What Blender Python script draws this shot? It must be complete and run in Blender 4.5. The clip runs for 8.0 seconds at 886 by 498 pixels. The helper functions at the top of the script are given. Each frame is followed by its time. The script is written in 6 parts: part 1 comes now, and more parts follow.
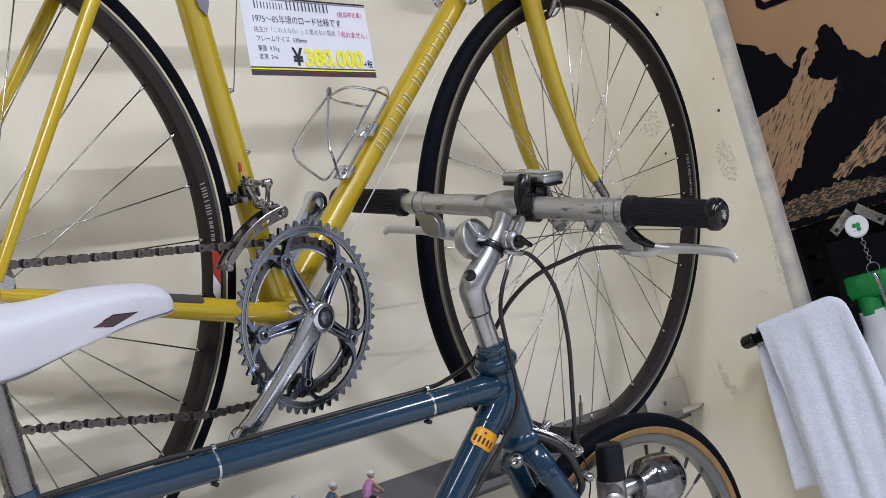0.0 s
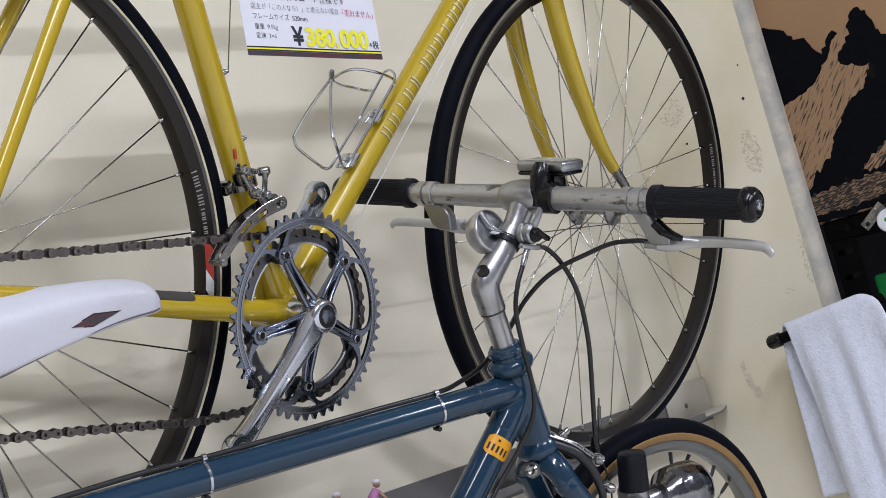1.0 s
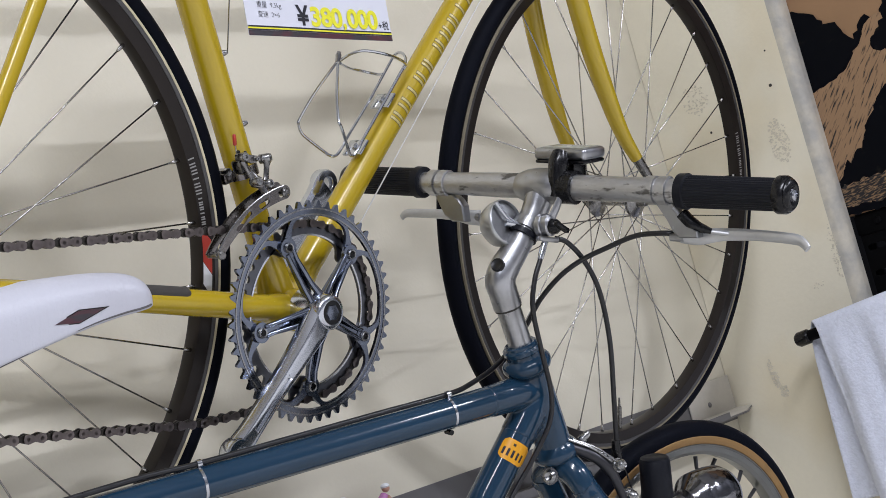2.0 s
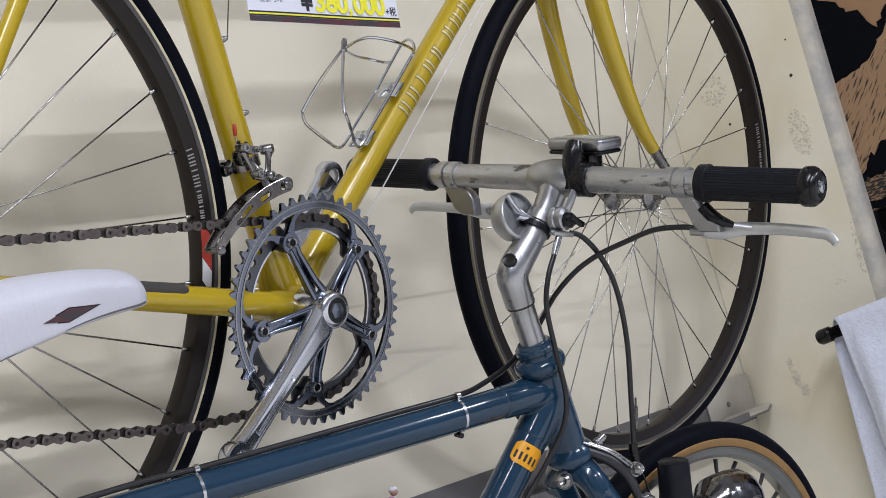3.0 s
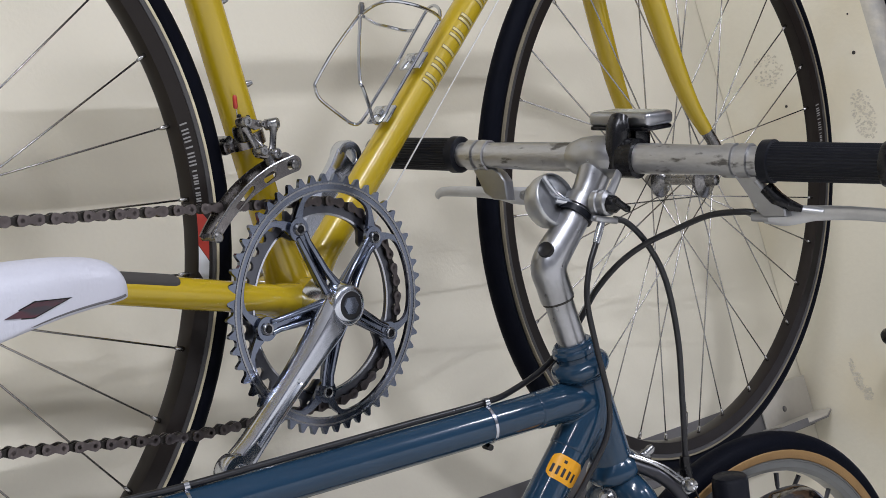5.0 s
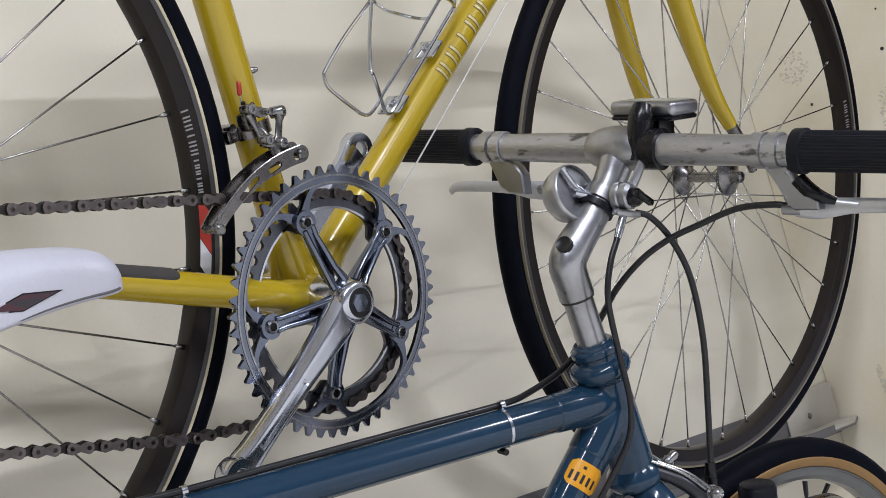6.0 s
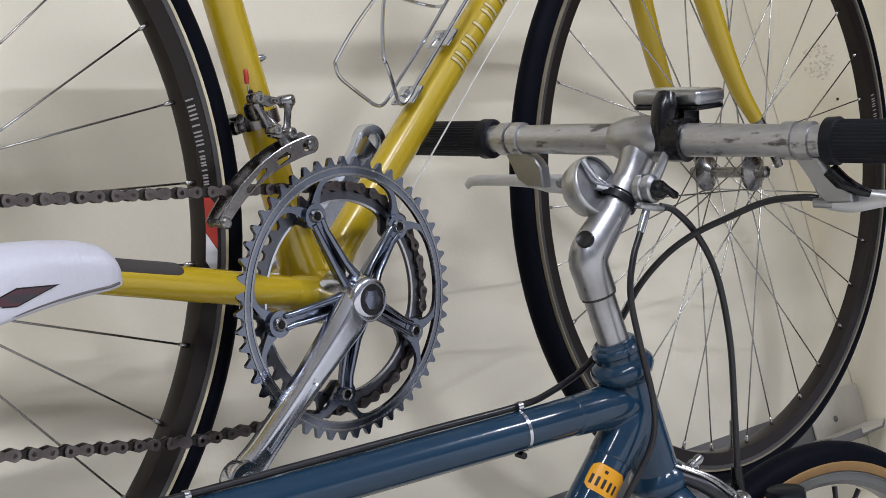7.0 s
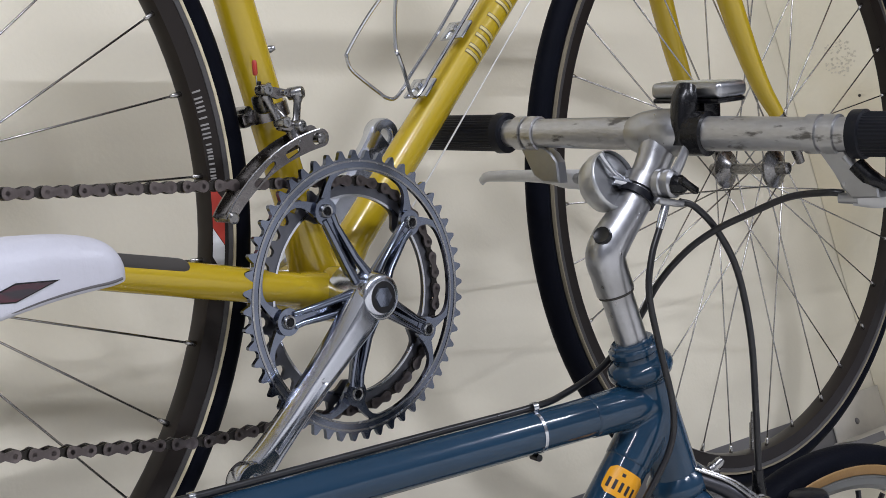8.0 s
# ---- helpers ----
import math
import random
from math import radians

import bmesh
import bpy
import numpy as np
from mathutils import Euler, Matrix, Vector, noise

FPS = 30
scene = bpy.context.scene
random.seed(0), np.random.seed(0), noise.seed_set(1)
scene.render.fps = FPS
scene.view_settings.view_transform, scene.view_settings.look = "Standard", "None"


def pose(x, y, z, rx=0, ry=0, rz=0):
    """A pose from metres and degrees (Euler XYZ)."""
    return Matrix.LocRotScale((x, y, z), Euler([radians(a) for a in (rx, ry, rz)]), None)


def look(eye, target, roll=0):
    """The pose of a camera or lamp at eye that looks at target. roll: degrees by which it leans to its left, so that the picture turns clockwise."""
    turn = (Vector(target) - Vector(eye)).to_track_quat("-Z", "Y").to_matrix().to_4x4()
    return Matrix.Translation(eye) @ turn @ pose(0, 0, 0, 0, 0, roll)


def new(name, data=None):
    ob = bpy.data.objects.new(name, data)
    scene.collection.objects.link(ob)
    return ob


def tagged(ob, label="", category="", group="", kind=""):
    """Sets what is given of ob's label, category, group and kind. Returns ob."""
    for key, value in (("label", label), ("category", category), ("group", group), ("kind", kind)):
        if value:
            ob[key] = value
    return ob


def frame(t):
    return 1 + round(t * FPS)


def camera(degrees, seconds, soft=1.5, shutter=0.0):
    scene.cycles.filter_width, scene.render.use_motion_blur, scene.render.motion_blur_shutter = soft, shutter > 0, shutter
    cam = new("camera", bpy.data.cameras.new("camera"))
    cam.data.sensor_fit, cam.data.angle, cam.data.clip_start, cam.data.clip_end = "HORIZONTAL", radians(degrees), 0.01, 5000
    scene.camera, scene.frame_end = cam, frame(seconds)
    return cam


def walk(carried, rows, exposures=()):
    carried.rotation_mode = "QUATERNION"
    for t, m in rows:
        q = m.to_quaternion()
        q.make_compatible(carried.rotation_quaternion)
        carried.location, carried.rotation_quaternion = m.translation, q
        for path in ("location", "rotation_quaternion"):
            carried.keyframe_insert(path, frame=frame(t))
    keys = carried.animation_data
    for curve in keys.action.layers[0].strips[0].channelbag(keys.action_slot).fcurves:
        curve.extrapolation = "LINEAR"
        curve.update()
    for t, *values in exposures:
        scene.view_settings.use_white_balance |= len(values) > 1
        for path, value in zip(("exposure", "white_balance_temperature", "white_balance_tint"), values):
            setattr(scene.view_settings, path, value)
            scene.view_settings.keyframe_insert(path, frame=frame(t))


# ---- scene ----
# ---- camera ----
cam = camera(37.00, 8.0, 0.8)
PATH = [
    (0, (-1.0275, -1.3097, 0.8324), (0.5211, -0.0606, 1.0360), -14.969),
    (0.5, (-0.9594, -1.2515, 0.8392), (0.5831, 0.0050, 1.0431), -14.950),
    (1, (-0.9483, -1.2437, 0.8401), (0.5905, 0.0177, 1.0429), -14.897),
    (2.5, (-0.8566, -1.1760, 0.8500), (0.6571, 0.1162, 1.0465), -14.618),
    (3, (-0.8428, -1.1655, 0.8509), (0.6652, 0.1336, 1.0474), -14.632),
    (3.5, (-0.8070, -1.1406, 0.8529), (0.6873, 0.1740, 1.0505), -14.491),
    (4, (-0.7904, -1.1278, 0.8537), (0.6978, 0.1935, 1.0512), -14.293),
    (4.5, (-0.7566, -1.1024, 0.8564), (0.7183, 0.2334, 1.0556), -14.400),
    (6, (-0.6955, -1.0476, 0.8481), (0.7552, 0.3102, 1.0752), -14.164),
    (6.5, (-0.6686, -1.0240, 0.8478), (0.7701, 0.3456, 1.0822), -14.101),
    (7, (-0.6657, -1.0193, 0.8475), (0.7679, 0.3551, 1.0834), -14.047),
    (7.5, (-0.6468, -1.0024, 0.8491), (0.7760, 0.3827, 1.0881), -14.108),
    (8, (-0.6462, -1.0020, 0.8471), (0.7709, 0.3883, 1.0896), -13.853),
]
walk(cam, [(t, look(eye, target, roll)) for t, eye, target, roll in PATH])

# ---- light ----
FLOOR_Z, CEIL_Z = 0.285, 3.15
WALL_Y, CORNER_X, WALL_END_Y, WALL_T = -0.10, 1.02, -0.366, 0.027
world = bpy.data.worlds.new("world")
scene.world = world
world.use_nodes = True
world.node_tree.nodes["Background"].inputs[0].default_value = (0.9, 0.95, 1.0, 1)
world.node_tree.nodes["Background"].inputs[1].default_value = 0.05
scene.view_settings.exposure = 0.0


def tube_light(name, x, y, z, length, width, power, turn=0.0):
    data = bpy.data.lights.new(name, "AREA")
    data.shape, data.size, data.size_y, data.energy = "RECTANGLE", length, width, power
    data.color = (0.95, 0.975, 1.10)
    ob = new(name, data)
    ob.matrix_world = pose(x, y, z, 0, 0, turn)
    return ob


tube_light("unseen_overhead_light", -1.70, -2.28, CEIL_Z - 0.05, 2.4, 0.11, 92)
tube_light("unseen_overhead_light", 1.75, -3.70, CEIL_Z - 0.05, 0.9, 0.12, 104)
# Added fill light; no lamp is known at this spot.
tube_light("unseen_overhead_light", -0.60, -3.70, CEIL_Z - 0.05, 1.2, 0.12, 26)


# ---- materials ----
def material(name, colour, rough=0.5, metal=0.0, vary=0.12, scale=8.0, grain=60.0, bump=0.0, coat=0.0, second=None, mix=(0.45, 0.65), rough_vary=0.12, spec=0.5, stretch=(1, 1, 1), turn=(0, 0, 0), crease=0.0):
    m = bpy.data.materials.new(name)
    m.use_nodes = True
    n, l = m.node_tree.nodes, m.node_tree.links
    b = n["Principled BSDF"]
    tc = n.new("ShaderNodeTexCoord")
    mp = n.new("ShaderNodeMapping")
    mp.inputs["Scale"].default_value = stretch
    turned = n.new("ShaderNodeMapping")
    turned.inputs["Rotation"].default_value = [radians(v) for v in turn]
    l.new(tc.outputs["Object"], turned.inputs["Vector"])
    l.new(turned.outputs[0], mp.inputs["Vector"])
    big = n.new("ShaderNodeTexNoise")
    big.inputs["Scale"].default_value, big.inputs["Detail"].default_value = scale, 5
    fine = n.new("ShaderNodeTexNoise")
    fine.inputs["Scale"].default_value, fine.inputs["Detail"].default_value = grain, 6
    l.new(mp.outputs[0], big.inputs["Vector"])
    l.new(mp.outputs[0], fine.inputs["Vector"])
    ramp = n.new("ShaderNodeMapRange")
    ramp.inputs[1].default_value, ramp.inputs[2].default_value = mix
    l.new(big.outputs["Fac"], ramp.inputs[0])
    cmix = n.new("ShaderNodeMix")
    cmix.data_type = "RGBA"
    cmix.inputs[6].default_value = (*colour, 1)
    cmix.inputs[7].default_value = (*(second or tuple(c * (1 - vary) for c in colour)), 1)
    l.new(ramp.outputs[0], cmix.inputs[0])
    hsv = n.new("ShaderNodeHueSaturation")
    l.new(cmix.outputs[2], hsv.inputs["Color"])
    val = n.new("ShaderNodeMapRange")
    val.inputs[3].default_value, val.inputs[4].default_value = 1 - vary * 0.6, 1 + vary * 0.6
    l.new(fine.outputs["Fac"], val.inputs[0])
    l.new(val.outputs[0], hsv.inputs["Value"])
    l.new(hsv.outputs[0], b.inputs["Base Color"])
    rr = n.new("ShaderNodeMapRange")
    rr.inputs[3].default_value, rr.inputs[4].default_value = max(0.02, rough - rough_vary), min(1, rough + rough_vary)
    l.new(fine.outputs["Fac"], rr.inputs[0])
    l.new(rr.outputs[0], b.inputs["Roughness"])
    b.inputs["Metallic"].default_value = metal
    b.inputs["Specular IOR Level"].default_value = spec
    b.inputs["Coat Weight"].default_value = coat
    b.inputs["Coat Roughness"].default_value = 0.06
    if bump:
        bp = n.new("ShaderNodeBump")
        bp.inputs["Strength"].default_value, bp.inputs["Distance"].default_value = bump, 0.002
        l.new(fine.outputs["Fac"], bp.inputs["Height"])
        l.new(bp.outputs[0], b.inputs["Normal"])
        if crease:
            lines = n.new("ShaderNodeTexNoise")
            lines.inputs["Scale"].default_value, lines.inputs["Detail"].default_value, lines.inputs["Distortion"].default_value = 26, 3, 1.2
            squeeze = n.new("ShaderNodeMapping")
            squeeze.inputs["Rotation"].default_value = (0, radians(40), 0)
            squeeze.inputs["Scale"].default_value = (5, 1, 0.8)
            l.new(tc.outputs["Object"], squeeze.inputs["Vector"])
            l.new(squeeze.outputs[0], lines.inputs["Vector"])
            cb = n.new("ShaderNodeBump")
            cb.inputs["Strength"].default_value, cb.inputs["Distance"].default_value = crease, 0.003
            l.new(lines.outputs["Fac"], cb.inputs["Height"])
            l.new(bp.outputs[0], cb.inputs["Normal"])
            l.new(cb.outputs[0], b.inputs["Normal"])
    return m


WALL = material("cream_wall_paint", (0.74, 0.695, 0.570), 0.5, 0, 0.04, 1.6, 220, 0.12, second=(0.71, 0.66, 0.52), mix=(0.4, 0.75))
# Brighter and warmer than WALL for the light it gets; patches are yellowing.
SIDE_WALL = material("lit_yellowed_cream_paint", (0.83, 0.78, 0.63), 0.5, 0, 0.05, 5, 160, 0.15, second=(0.77, 0.68, 0.48), mix=(0.48, 0.78))
# Scuffed edge; its grey also carries the shading of the rounded corner.
WALL_END = material("scuffed_shade_grey_edge", (0.46, 0.445, 0.405), 0.5, 0, 0.22, 28, 130, 0.35, second=(0.60, 0.56, 0.47), mix=(0.42, 0.62))
SCAR = material("bare_plaster_scar", (0.69, 0.64, 0.52), 0.8, 0, 0.12, 60, 300, 0.4)
# Black that stands for the shade inside bolt recesses.
RECESS_SHADE = material("recess_shade_black", (0.004, 0.004, 0.005), 0.35)
# Colours the shade in holes and the stem gap, and the real brown guard.
HOLE_SHADE_AND_BROWN = material("hole_shade_and_guard_brown", (0.05, 0.045, 0.04), 0.9)
# Unseen floor, made pale so that its bounce lifts the lower parts.
FLOOR = material("pale_bounce_floor", (0.70, 0.685, 0.65), 0.5, 0, 0.2, 3, 60, 0.1)
CEIL = material("off_white_ceiling", (0.50, 0.50, 0.50), 0.7, 0, 0.06, 2, 60, 0.1)
# Unseen closing walls; their dark tone is set for what the metal reflects.
SHOP = material("reflection_toned_wall", (0.20, 0.205, 0.22), 0.7, 0, 0.6, 1.5, 20, 0.1, second=(0.07, 0.075, 0.09))
# Near-black colour stands for the shade in the bay beyond the side wall.
BAY = material("shaded_bay_wall", (0.006, 0.006, 0.007), 0.9, 0, 0.3, 3, 40, 0.1, spec=0.05)
YELLOW = material("pearl_yellow_paint", (0.45, 0.318, 0.010), 0.26, 0.05, 0.02, 14, 300, 0.0, 0.5, rough_vary=0.03)
BLUE = material("slate_blue_paint", (0.011, 0.037, 0.071), 0.16, 0.0, 0.05, 14, 300, 0.0, 0.7, rough_vary=0.03, spec=0.2)
CHROME = material("polished_alloy", (0.60, 0.62, 0.66), 0.17, 1.0, 0.06, 30, 220, 0.0, rough_vary=0.06)
CRANK = material("polished_crank_alloy", (0.62, 0.645, 0.70), 0.19, 1.0, 0.06, 30, 220, 0.0, rough_vary=0.05)
RING = material("blue_grey_anodised_alloy", (0.185, 0.207, 0.262), 0.18, 1.0, 0.12, 30, 260, 0.0, rough_vary=0.06)
# Inner chainring, somewhat darker than the outer one.
RING_DARK = material("dark_inner_chainring", (0.14, 0.145, 0.165), 0.34, 0.9, 0.2, 30, 260)
LEVER = material("dull_lever_alloy", (0.38, 0.385, 0.395), 0.34, 1.0, 0.15, 25, 160)
# Chrome darkened, blotched and rippled to stand for dark, broken reflections.
LAMP_CHROME = material("reflection_darkened_chrome", (0.30, 0.30, 0.32), 0.12, 1.0, 0.35, 40, 45, 0.7)
MECH_STEEL = material("dark_worn_steel", (0.24, 0.235, 0.23), 0.26, 1.0, 0.15, 40, 200)
CAGE_STEEL = material("bright_worn_steel", (0.235, 0.222, 0.215), 0.24, 1.0, 0.2, 60, 260, 0.04, second=(0.18, 0.165, 0.16))
CABLE = material("pale_bare_cable", (0.62, 0.61, 0.58), 0.45, 0.4, 0.05, 40, 200)
ALLOY = material("satin_alloy", (0.44, 0.445, 0.46), 0.32, 1.0, 0.14, 25, 160, 0.05, second=(0.33, 0.33, 0.33), mix=(0.5, 0.7))
WORN = material("scuffed_alloy", (0.53, 0.53, 0.535), 0.36, 0.95, 0.30, 75, 240, 0.25, second=(0.16, 0.155, 0.15), mix=(0.585, 0.66), stretch=(1.0, 0.55, 1.6))
STEEL = material("stainless_steel", (0.36, 0.36, 0.36), 0.25, 1.0, 0.10, 40, 200)
DARK_ALLOY = material("dark_grey_alloy", (0.05, 0.05, 0.056), 0.35, 0.6, 0.15, 30, 200)
BLADE = material("pale_brushed_lever_alloy", (0.60, 0.605, 0.61), 0.36, 0.6, 0.10, 30, 200)
SATIN = material("matte_bright_alloy", (0.58, 0.59, 0.60), 0.38, 1.0, 0.08, 30, 200)
# Darker copy of CREAM for the dimmer look of the front wheel's tape.
SHADED_TAPE = material("shaded_cream_base_tape", (0.22, 0.19, 0.13), 0.7, 0, 0.15, 60, 200)
SPOKE = material("steel_spoke", (0.46, 0.45, 0.43), 0.26, 1.0, 0.03, 40, 200, rough_vary=0.02)
RIM = material("dark_grey_anodised_rim", (0.021, 0.017, 0.015), 0.30, 0.2, 0.04, 20, 200, rough_vary=0.03, spec=0.22)
RIM_EDGE = material("worn_rim_edge", (0.090, 0.086, 0.086), 0.36, 0.5, 0.10, 20, 200)
SILVER_RIM = material("pale_silver_rim", (0.21, 0.215, 0.21), 0.34, 0.8, 0.08, 20, 150)
TYRE = material("black_tyre", (0.003, 0.0038, 0.0075), 0.60, 0, 0.2, 30, 400, 0.15, spec=0.06)
CREAM = material("cream_base_tape", (0.62, 0.55, 0.38), 0.7, 0, 0.15, 60, 200)
TAN = material("tan_tyre_wall", (0.28, 0.160, 0.055), 0.65, 0, 0.15, 40, 500, 0.2)
RUBBER = material("black_rubber", (0.005, 0.006, 0.010), 0.42, 0, 0.15, 30, 300, 0.1, spec=0.25)
HOUSING = material("black_cable_housing", (0.010, 0.010, 0.012), 0.32, 0, 0.1, 30, 200, spec=0.5)
PLASTIC = material("black_plastic", (0.004, 0.004, 0.005), 0.25, 0, 0.1, 30, 200, spec=0.4)
CHAIN = material("oily_steel_chain", (0.165, 0.142, 0.138), 0.32, 0.95, 0.3, 60, 200, 0.1)
CHAIN_DARK = material("black_oily_chain", (0.05, 0.045, 0.04), 0.45, 0.7, 0.3, 60, 200, 0.1)
WHITE_VINYL = material("white_saddle_vinyl", (0.55, 0.555, 0.61), 0.42, 0, 0.03, 9, 380, 0.15, second=(0.50, 0.50, 0.55), crease=0.17)
PAPER = material("white_paper", (0.70, 0.71, 0.78), 0.45, 0, 0.02, 5, 100)
INK = material("black_ink", (0.012, 0.012, 0.02), 0.6)
SEAM = material("dark_grey_seam", (0.10, 0.095, 0.095), 0.6)
HEAD_INK = material("slate_ink", (0.045, 0.055, 0.085), 0.6)
RED_INK = material("magenta_ink", (0.55, 0.05, 0.16), 0.6)
GREY_INK = material("grey_ink", (0.22, 0.20, 0.24), 0.6)
PRICE = material("yellow_ink", (0.80, 0.76, 0.03), 0.5)
MAROON = material("maroon_ink", (0.085, 0.020, 0.030), 0.55, 0, 0.2, 60, 300, second=(0.035, 0.030, 0.036), mix=(0.42, 0.56), stretch=(0.5, 1, 3))
DECAL = material("silver_decal", (0.55, 0.46, 0.20), 0.4, 0.2, 0.1)
RIM_INK = material("pale_rim_ink", (0.30, 0.29, 0.275), 0.5)
DECAL_DARK = material("brown_decal_outline", (0.13, 0.09, 0.02), 0.5)
RED = material("red_plastic", (0.42, 0.035, 0.02), 0.4)
RAIL = material("grey_steel_rail", (0.17, 0.165, 0.165), 0.5, 0.3, 0.15, 10, 120, 0.05)
# Rail grey made pale, for the light reflected at the rail's right end.
RAIL_REFLECTING = material("pale_reflecting_rail", (0.52, 0.49, 0.43), 0.5, 0, 0.12, 14, 120)
TOWEL = material("white_towel_terry", (0.80, 0.84, 0.97), 0.95, 0, 0.07, 150, 300, 1.0)
CARD = material("brown_cardboard", (0.365, 0.215, 0.112), 0.7, 0, 0.08, 8, 200, 0.05)
PRINT = material("black_cardboard_print", (0.0035, 0.004, 0.006), 0.75, 0, 0.3, 40, 200, second=(0.012, 0.011, 0.010), mix=(0.62, 0.70), spec=0.06)
ROCK = material("tan_print_rock", (0.335, 0.205, 0.110), 0.7, 0, 0.25, 125, 160, second=(0.010, 0.009, 0.010), mix=(0.54, 0.68), stretch=(1, 2.4, 0.36), turn=(-38, 0, 0))
ROCK_DARK = material("dark_streaked_print_rock", (0.335, 0.205, 0.110), 0.7, 0, 0.25, 105, 160, second=(0.008, 0.008, 0.010), mix=(0.47, 0.58), stretch=(1, 2.4, 0.45), turn=(-55, 0, 0))
ROCK_LOW = material("low_streaked_print_rock", (0.27, 0.17, 0.090), 0.7, 0, 0.25, 210, 160, second=(0.008, 0.008, 0.010), mix=(0.38, 0.52), stretch=(1, 2.4, 0.6), turn=(-82, 0, 0))
BLACK_STEEL = material("black_rack_steel", (0.0025, 0.0025, 0.003), 0.55, 0.0, spec=0.06)
GREEN = material("green_plastic", (0.015, 0.26, 0.06), 0.35)
BOTTLE = material("white_plastic_bottle", (0.75, 0.77, 0.80), 0.35)
ORANGE = material("orange_sticker", (0.80, 0.36, 0.008), 0.4)
GLASS_GREY = material("grey_display", (0.30, 0.31, 0.27), 0.25)
SKIN = material("painted_figure_skin", (0.50, 0.28, 0.20), 0.5)
LILAC = material("painted_figure_lilac", (0.42, 0.16, 0.36), 0.5)
NAVY = material("painted_figure_navy", (0.04, 0.09, 0.16), 0.5)


# ---- mesh helpers ----
def part(name, bm, mat, parent=None, label="", smooth=True, angle=40):
    me = bpy.data.meshes.new(name)
    bmesh.ops.recalc_face_normals(bm, faces=bm.faces)
    bm.to_mesh(me)
    bm.free()
    for m in mat if isinstance(mat, (list, tuple)) else [mat]:
        me.materials.append(m)
    if smooth:
        me.shade_smooth()
        me.set_sharp_from_angle(angle=radians(angle))
    ob = new(name, me)
    ob.parent = parent
    if label:
        tagged(ob, label)
    return ob


def thing(name, m, label, category, group="", kind=""):
    ob = new(name)
    ob.empty_display_size = 0.05
    ob.matrix_world = m
    return tagged(ob, label, category, group, kind)


def curve_pts(pts, n=8):
    """Points along a smooth line through pts (Catmull-Rom)."""
    p = [Vector(q) for q in pts]
    p = [2 * p[0] - p[1]] + p + [2 * p[-1] - p[-2]]
    out = []
    for i in range(1, len(p) - 2):
        for k in range(n):
            t = k / n
            a, b, c, d = p[i - 1], p[i], p[i + 1], p[i + 2]
            out.append(0.5 * ((2 * b) + (c - a) * t + (2 * a - 5 * b + 4 * c - d) * t * t + (3 * b - a - 3 * c + d) * t ** 3))
    return out + [p[-2]]


def tube(bm, pts, r, seg=12, closed=False, flat=1.0, flat_dir=(0, 1, 0)):
    """Sweeps a round or oval section along pts; r is one radius or one per point."""
    pts = [Vector(p) for p in pts]
    n = len(pts)
    rs = list(r) if isinstance(r, (list, tuple)) else [r] * n
    if len(rs) != n:
        rs = [float(np.interp(i / (n - 1), np.linspace(0, 1, len(rs)), rs)) for i in range(n)]
    rings, side = [], None
    for i, p in enumerate(pts):
        a, b = (pts[i - 1] if i or closed else p), (pts[(i + 1) % n] if i < n - 1 or closed else p)
        d = (b - a).normalized()
        if flat != 1.0:
            side = Vector(flat_dir) - d * d.dot(Vector(flat_dir))
        elif side is None:
            side = d.orthogonal()
        else:
            side = side - d * d.dot(side)
        side.normalize()
        up = d.cross(side)
        rings.append([bm.verts.new(p + rs[i] * (math.cos(q) * side * flat + math.sin(q) * up)) for q in [2 * math.pi * k / seg for k in range(seg)]])
    for i in range(n if closed else n - 1):
        a, b = rings[i], rings[(i + 1) % n]
        for k in range(seg):
            bm.faces.new((a[k], a[(k + 1) % seg], b[(k + 1) % seg], b[k]))
    if not closed:
        bm.faces.new(rings[0][::-1])
        bm.faces.new(rings[-1])
    return bm


def axis_matrix(origin, direction):
    z = Vector(direction).normalized()
    return Matrix.Translation(origin) @ z.to_track_quat("Z", "Y").to_matrix().to_4x4()


def lathe(bm, profile, m=None, seg=24, closed=False):
    """Turns a profile of (radius, height) about z, placed by m. closed: the profile is a loop (a ring)."""
    m = m or Matrix()
    rings = []
    for r, h in profile:
        rings.append([bm.verts.new(m @ Vector((max(r, 1e-5) * math.cos(q), max(r, 1e-5) * math.sin(q), h))) for q in [2 * math.pi * k / seg for k in range(seg)]])
    for i in range(len(rings) if closed else len(rings) - 1):
        a, b = rings[i], rings[(i + 1) % len(rings)]
        for k in range(seg):
            bm.faces.new((a[k], a[(k + 1) % seg], b[(k + 1) % seg], b[k]))
    if not closed:
        for ring in (rings[0][::-1], rings[-1]):
            bm.faces.new(ring)
    return bm


def rod(bm, a, b, r, seg=12):
    return tube(bm, [a, b], r, seg)


def block(bm, lo, hi, m=None, bevel=0.0, seg=2):
    lo, hi = Vector(lo), Vector(hi)
    mm = (m or Matrix()) @ Matrix.Translation((lo + hi) / 2) @ Matrix.Diagonal((*(hi - lo), 1))
    made = bmesh.ops.create_cube(bm, size=1.0, matrix=mm)
    if bevel:
        edges = {e for v in made["verts"] for e in v.link_edges}
        bmesh.ops.bevel(bm, geom=list(edges), offset=bevel, segments=seg, affect="EDGES", profile=0.5)
    return bm


